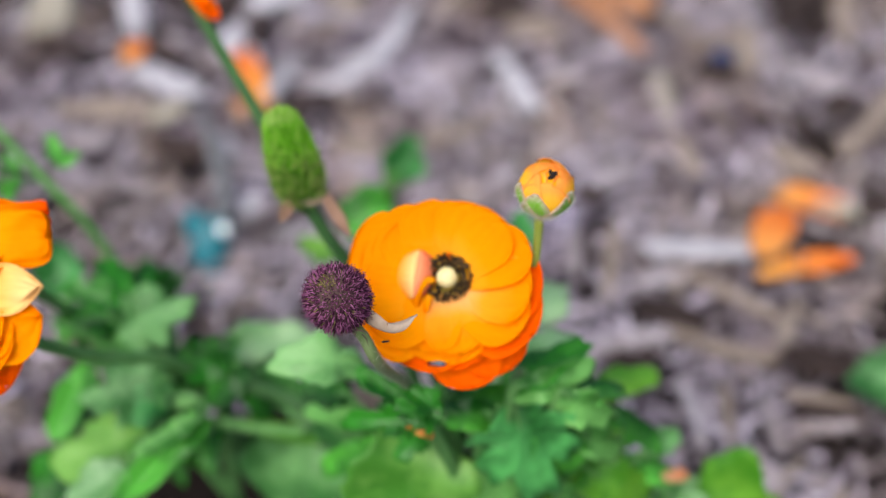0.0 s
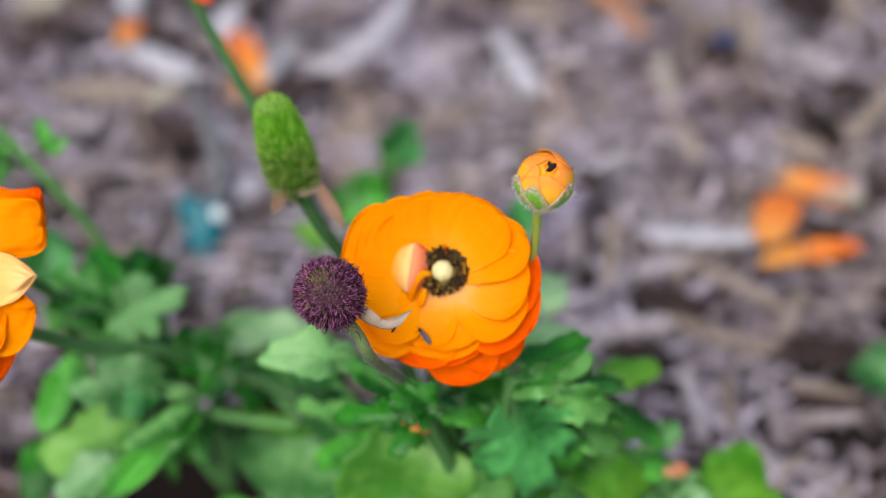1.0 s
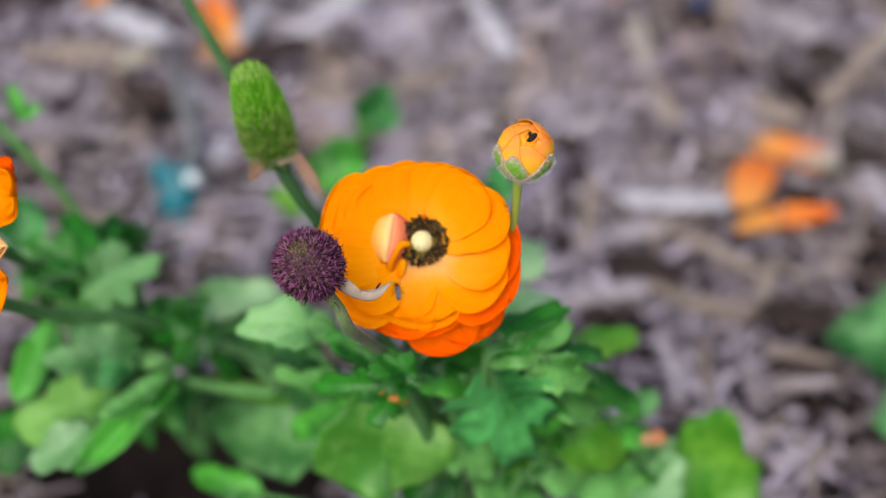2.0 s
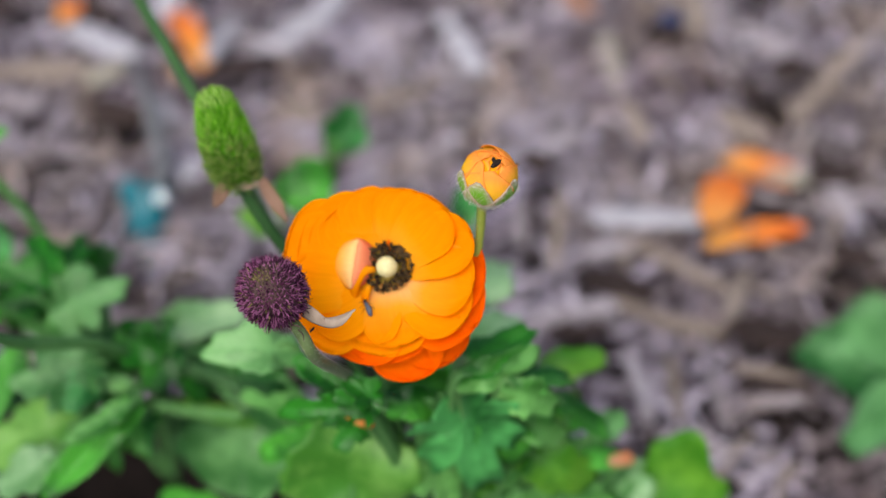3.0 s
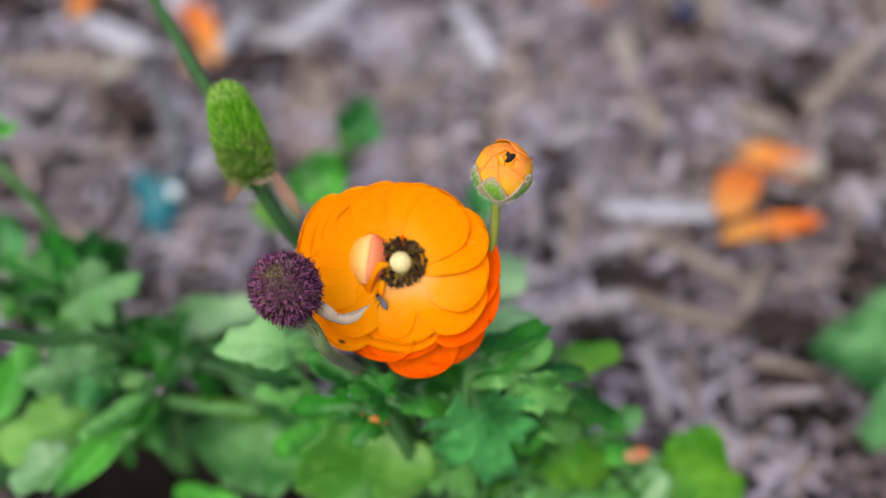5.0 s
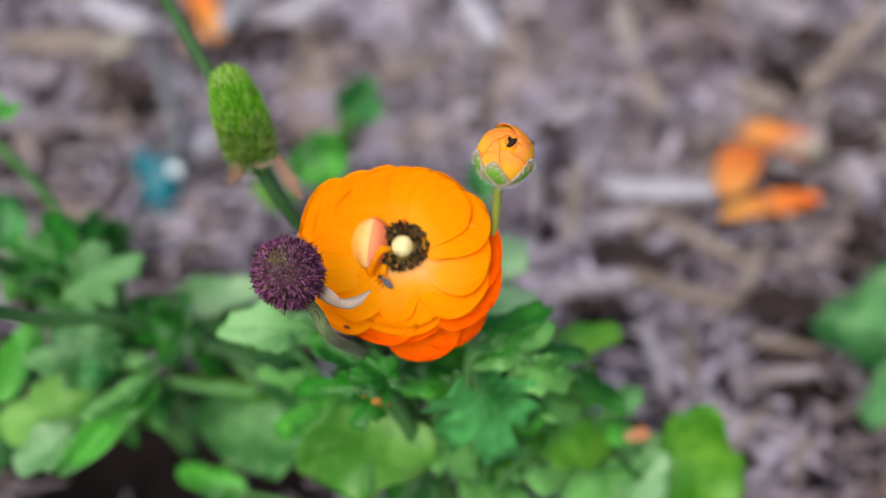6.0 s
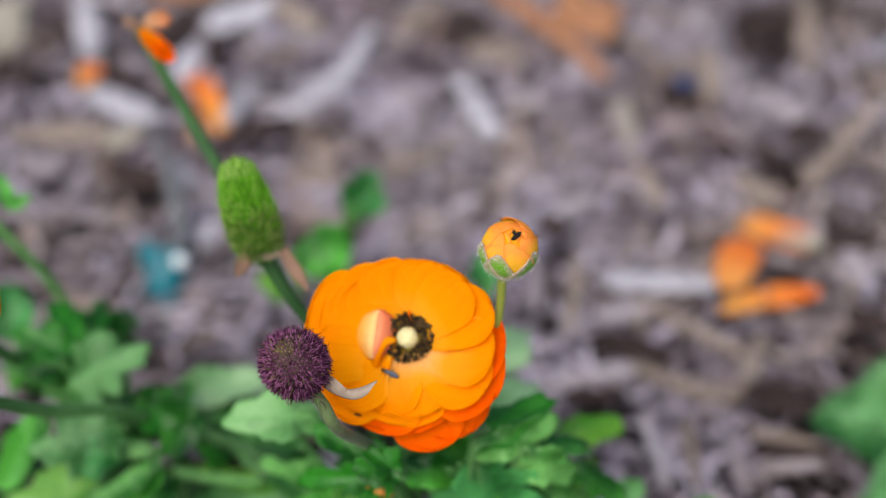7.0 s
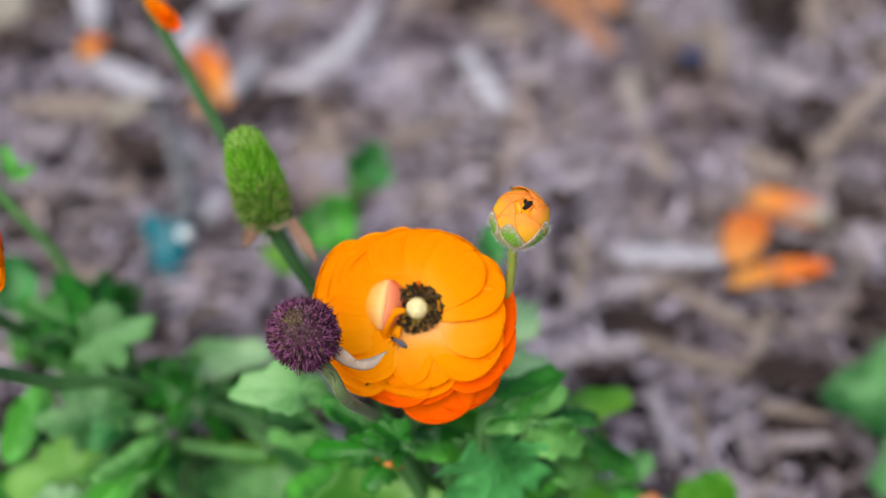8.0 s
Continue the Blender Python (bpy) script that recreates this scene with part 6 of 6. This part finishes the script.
# ---- fallen petals, plastic bits ----
for place, turn, length, width, mat, label in (
    ((0.1861, 0.7156, 0.0120), -22, 0.046, 0.027, "petal_dropped", "fallen orange petal lying on the mulch"),
    ((0.1593, 0.6916, 0.0120), 68, 0.048, 0.029, "petal_dropped", "fallen red-orange petal lying on the mulch"),
    ((0.1752, 0.6639, 0.0100), 17, 0.061, 0.019, "petal_fallen", "narrow fallen orange petal with yellow base"),
    ((-0.1600, 0.8440, 0.0120), 112, 0.080, 0.019, "petal_fallen", "fallen orange petal lying on the mulch"),
    ((-0.2415, 0.8711, 0.0120), 80, 0.024, 0.018, "petal_fallen", "small fallen orange petal on the mulch"),
    ((-0.1641, 0.8154, 0.0080), 100, 0.02, 0.012, "petal_faded", "faded scrap of orange petal"),
):
    bm = bmesh.new()
    petal_mesh(bm, Matrix.Translation((-length / 2, 0, 0)), length, width, 8, -10, 0.18, 0.05, seed=turn, thick=0.0005, claw=0.3)
    ob = part("fallen_petal", bm, mat, None, m=pose(*place, 0, 0, turn))
    tagged(ob, label, "petal", "fallen petals")


def build_dripper():
    """A teal drip fitting on a stake, with its thin feed tube."""
    foot = Vector((-0.1653, 0.6675, 0.0000))
    drip = thing("drip_fitting", foot, "teal plastic drip irrigation fitting with grey tube", "irrigation fitting")
    bm = bmesh.new()
    top = Vector((-0.1654, 0.6898, 0.0238))
    tube(bm, [foot + Vector((0, -0.025, -0.005)), foot, (foot + top) / 2, top], [0.004, 0.010, 0.0112, 0.0095], 14, 16)
    body = part("body", bm, "teal", drip, "teal plastic body")
    # added pale bead in place of the bright glint on the plastic
    bm = bmesh.new()
    blob(bm, Matrix.Translation((-0.1553, 0.6765, 0.0265)), 0.0043, 0.0043, 0.0043, 0.02, 1, 16, 22)
    part("cap", bm, "bead", drip, "pale glossy bead standing for the highlight on the fitting")
    bm = bmesh.new()
    tube(bm, [(-0.1726, 0.6820, 0.0155), (-0.1765, 0.6874, 0.0217), (-0.1719, 0.6925, 0.0271)], [0.004, 0.005, 0.003], 8, 10)
    part("barb", bm, "teal", drip)
    bm = bmesh.new()
    tube(bm, [(-0.1611, 0.6877, 0.0213), (-0.1585, 0.7053, 0.0257), (-0.1662, 0.7339, 0.0278), (-0.1780, 0.7748, 0.0214), (-0.1938, 0.8261, 0.0000)], [0.0050, 0.0048, 0.0045, 0.0042, 0.0040], 20, 10)
    part("tube", bm, "tube", drip, "grey-blue feed tube")


build_dripper()
bm = bmesh.new()
tube(bm, [(0.1416, 0.8611, 0.0100), (0.1452, 0.8552, 0.0160), (0.1529, 0.8642, 0.0100)], [0.005, 0.0065, 0.004], 8, 8)
tagged(part("plastic_scrap", bm, "blue"), "small dark blue plastic scrap on the mulch", "plastic scrap")

# ---- insects ----
def insect(name, label, category, length, width, mat, winged):
    """A small insect at the origin, its head towards +x, standing on z = 0."""
    top = thing(name, (0, 0, 0), label, category)
    bm = bmesh.new()
    blob(bm, Matrix.Translation((-0.16 * length, 0, 0.55 * width)), 0.34 * length, 0.46 * width, 0.40 * width, 0.05, 1)
    part("abdomen", bm, mat, top)
    bm = bmesh.new()
    blob(bm, Matrix.Translation((0.2 * length, 0, 0.55 * width)), 0.15 * length, 0.40 * width, 0.38 * width, 0.05, 2)
    part("thorax", bm, mat, top)
    bm = bmesh.new()
    blob(bm, Matrix.Translation((0.41 * length, 0, 0.52 * width)), 0.10 * length, 0.34 * width, 0.30 * width, 0.05, 3)
    part("head", bm, "insect_and_slit_dark", top)
    for side in (-1, 1):
        for k, x in enumerate((0.28, 0.18, 0.06)):
            bm = bmesh.new()
            reach = side * width * (0.95 + 0.15 * k)
            tube(bm, [(x * length, side * 0.2 * width, 0.5 * width), ((x + 0.10 - 0.10 * k) * length, reach * 0.65, 0.75 * width), ((x + 0.16 - 0.18 * k) * length, reach, 0.0)], [0.05 * width, 0.045 * width, 0.03 * width], 6, 5)
            part("leg", bm, "insect_and_slit_dark", top)
        bm = bmesh.new()
        tube(bm, [(0.46 * length, side * 0.15 * width, 0.6 * width), (0.56 * length, side * 0.35 * width, 0.8 * width), (0.66 * length, side * 0.45 * width, 0.7 * width)], [0.04 * width, 0.03 * width, 0.02 * width], 6, 5)
        part("antenna", bm, "insect_and_slit_dark", top)
        if winged:
            bm = bmesh.new()
            grid = [[Vector((0.16 * length - 0.62 * length * i / 8, side * width * (0.02 + 0.46 * j / 4 * math.sin(math.pi * (0.12 + 0.80 * i / 8))), width * (1.02 - 0.12 * (j / 4) ** 2 - 0.10 * i / 8))) for j in range(5)] for i in range(9)]
            sheet(bm, grid if side > 0 else [row[::-1] for row in grid], 0.00006)
            part("wing", bm, "wing", top, "smoky grey folded wing")
    return top


bug = insect("small_fly", "slender blue-grey fly crawling over the orange petals", "insect", 0.0064, 0.0019, "insect", True)
ant = insect("ant", "tiny dark ant walking on sepal, stem and petals", "insect", 0.0024, 0.0008, "insect_and_slit_dark", False)


def motions():
    walk(bug, [
        (0, pose(-0.0201, 0.3637, 0.2413, -27, 9, 166)),
        (0.4, pose(-0.0209, 0.3640, 0.2434, -13, -30, 122)),
        (0.7, pose(-0.0234, 0.3655, 0.2470, -33, -21, 143)),
        (1, pose(-0.0233, 0.3664, 0.2491, 23, -28, 134)),
        (1.3, pose(-0.0239, 0.3697, 0.2510, -40, -21, 128)),
        (1.5, pose(-0.0248, 0.3688, 0.2506, -5, -15, 122)),
        (1.7, pose(-0.0254, 0.3696, 0.2508, -2, -14, 100)),
        (2.8, pose(-0.0229, 0.3740, 0.2530, 10, -22, 100)),
        (3, pose(-0.0234, 0.3741, 0.2532, 5, -23, 113)),
        (3.5, pose(-0.0235, 0.3746, 0.2534, 3, -24, 119)),
        (4, pose(-0.0234, 0.3752, 0.2536, 9, -31, 121)),
        (4.5, pose(-0.0234, 0.3753, 0.2536, 6, -31, 127)),
        (5, pose(-0.0233, 0.3748, 0.2534, -1, -24, 127)),
        (5.2, pose(-0.0233, 0.3744, 0.2533, -1, -24, 128)),
        (6.3, pose(-0.0227, 0.3765, 0.2539, -8, -22, 145)),
        (6.5, pose(-0.0228, 0.3762, 0.2538, -8, -22, 146)),
        (7, pose(-0.0229, 0.3759, 0.2537, -14, -19, 162)),
        (7.3, pose(-0.0230, 0.3763, 0.2539, -12, -20, 156)),
        (7.5, pose(-0.0223, 0.3768, 0.2539, -12, -20, 151)),
        (7.7, pose(-0.0230, 0.3766, 0.2540, -10, -21, 150)),
        (8, pose(-0.0233, 0.3765, 0.2541, -12, -32, 163))])
    walk(ant, [
        (0, pose(-0.0346, 0.3335, 0.2829, 35, -3, 5)),
        (0.4, pose(-0.0328, 0.3411, 0.2765, 37, -2, 6)),
        (0.7, pose(-0.0322, 0.3442, 0.2750, 33, -21, 25)),
        (1, pose(-0.0309, 0.3450, 0.2750, 28, -24, 50)),
        (1.3, pose(-0.0292, 0.3459, 0.2778, 52, -36, 13)),
        (1.5, pose(-0.0282, 0.3457, 0.2777, 65, -27, 6)),
        (1.7, pose(-0.0277, 0.3483, 0.2791, -17, -23, 29)),
        (3, pose(-0.0388, 0.3483, 0.2712, -42, 53, -171)),
        (3.5, pose(-0.0383, 0.3459, 0.2722, 15, 35, -68)),
        (4, pose(-0.0361, 0.3440, 0.2705, 4, 32, -43)),
        (4.5, pose(-0.0389, 0.3680, 0.2463, 11, 13, -36)),
        (5, pose(-0.0362, 0.3653, 0.2451, 36, 4, -19)),
        (5.2, pose(-0.0360, 0.3646, 0.2447, 33, 4, -19)),
        (6.3, pose(-0.0346, 0.3647, 0.2449, 25, 5, -17)),
        (6.5, pose(-0.0341, 0.3648, 0.2450, 25, 7, -20)),
        (7, pose(-0.0334, 0.3654, 0.2453, 25, 5, -17)),
        (7.3, pose(-0.0331, 0.3655, 0.2453, 15, -17, 54)),
        (7.5, pose(-0.0327, 0.3633, 0.2493, 44, -35, 16)),
        (7.7, pose(-0.0328, 0.3661, 0.2456, 20, -11, 33)),
        (8, pose(-0.0327, 0.3663, 0.2456, 20, -11, 33))])
    rest = Matrix.Translation(SWAY_BASE)
    walk(nodding, [(t, rest @ pose(0, 0, 0, rx, ry)) for t, rx, ry in (
        (0.0, 0, 0), (0.2, -0.2, -0.2), (0.5, -0.4, -0.2), (1.0, -0.15, 0.6), (1.2, -0.2, 0.5), (1.5, -0.4, 1.2), (1.7, -0.3, 0.2), (2.3, -0.1, 0.5),
        (3.0, 0, 0), (4.0, -0.2, 0.3), (5.0, 0, -0.1), (6.0, -0.2, 0.3), (7.0, 0, 0), (7.5, 0, 0.05), (8.0, 0, 0))])


motions()
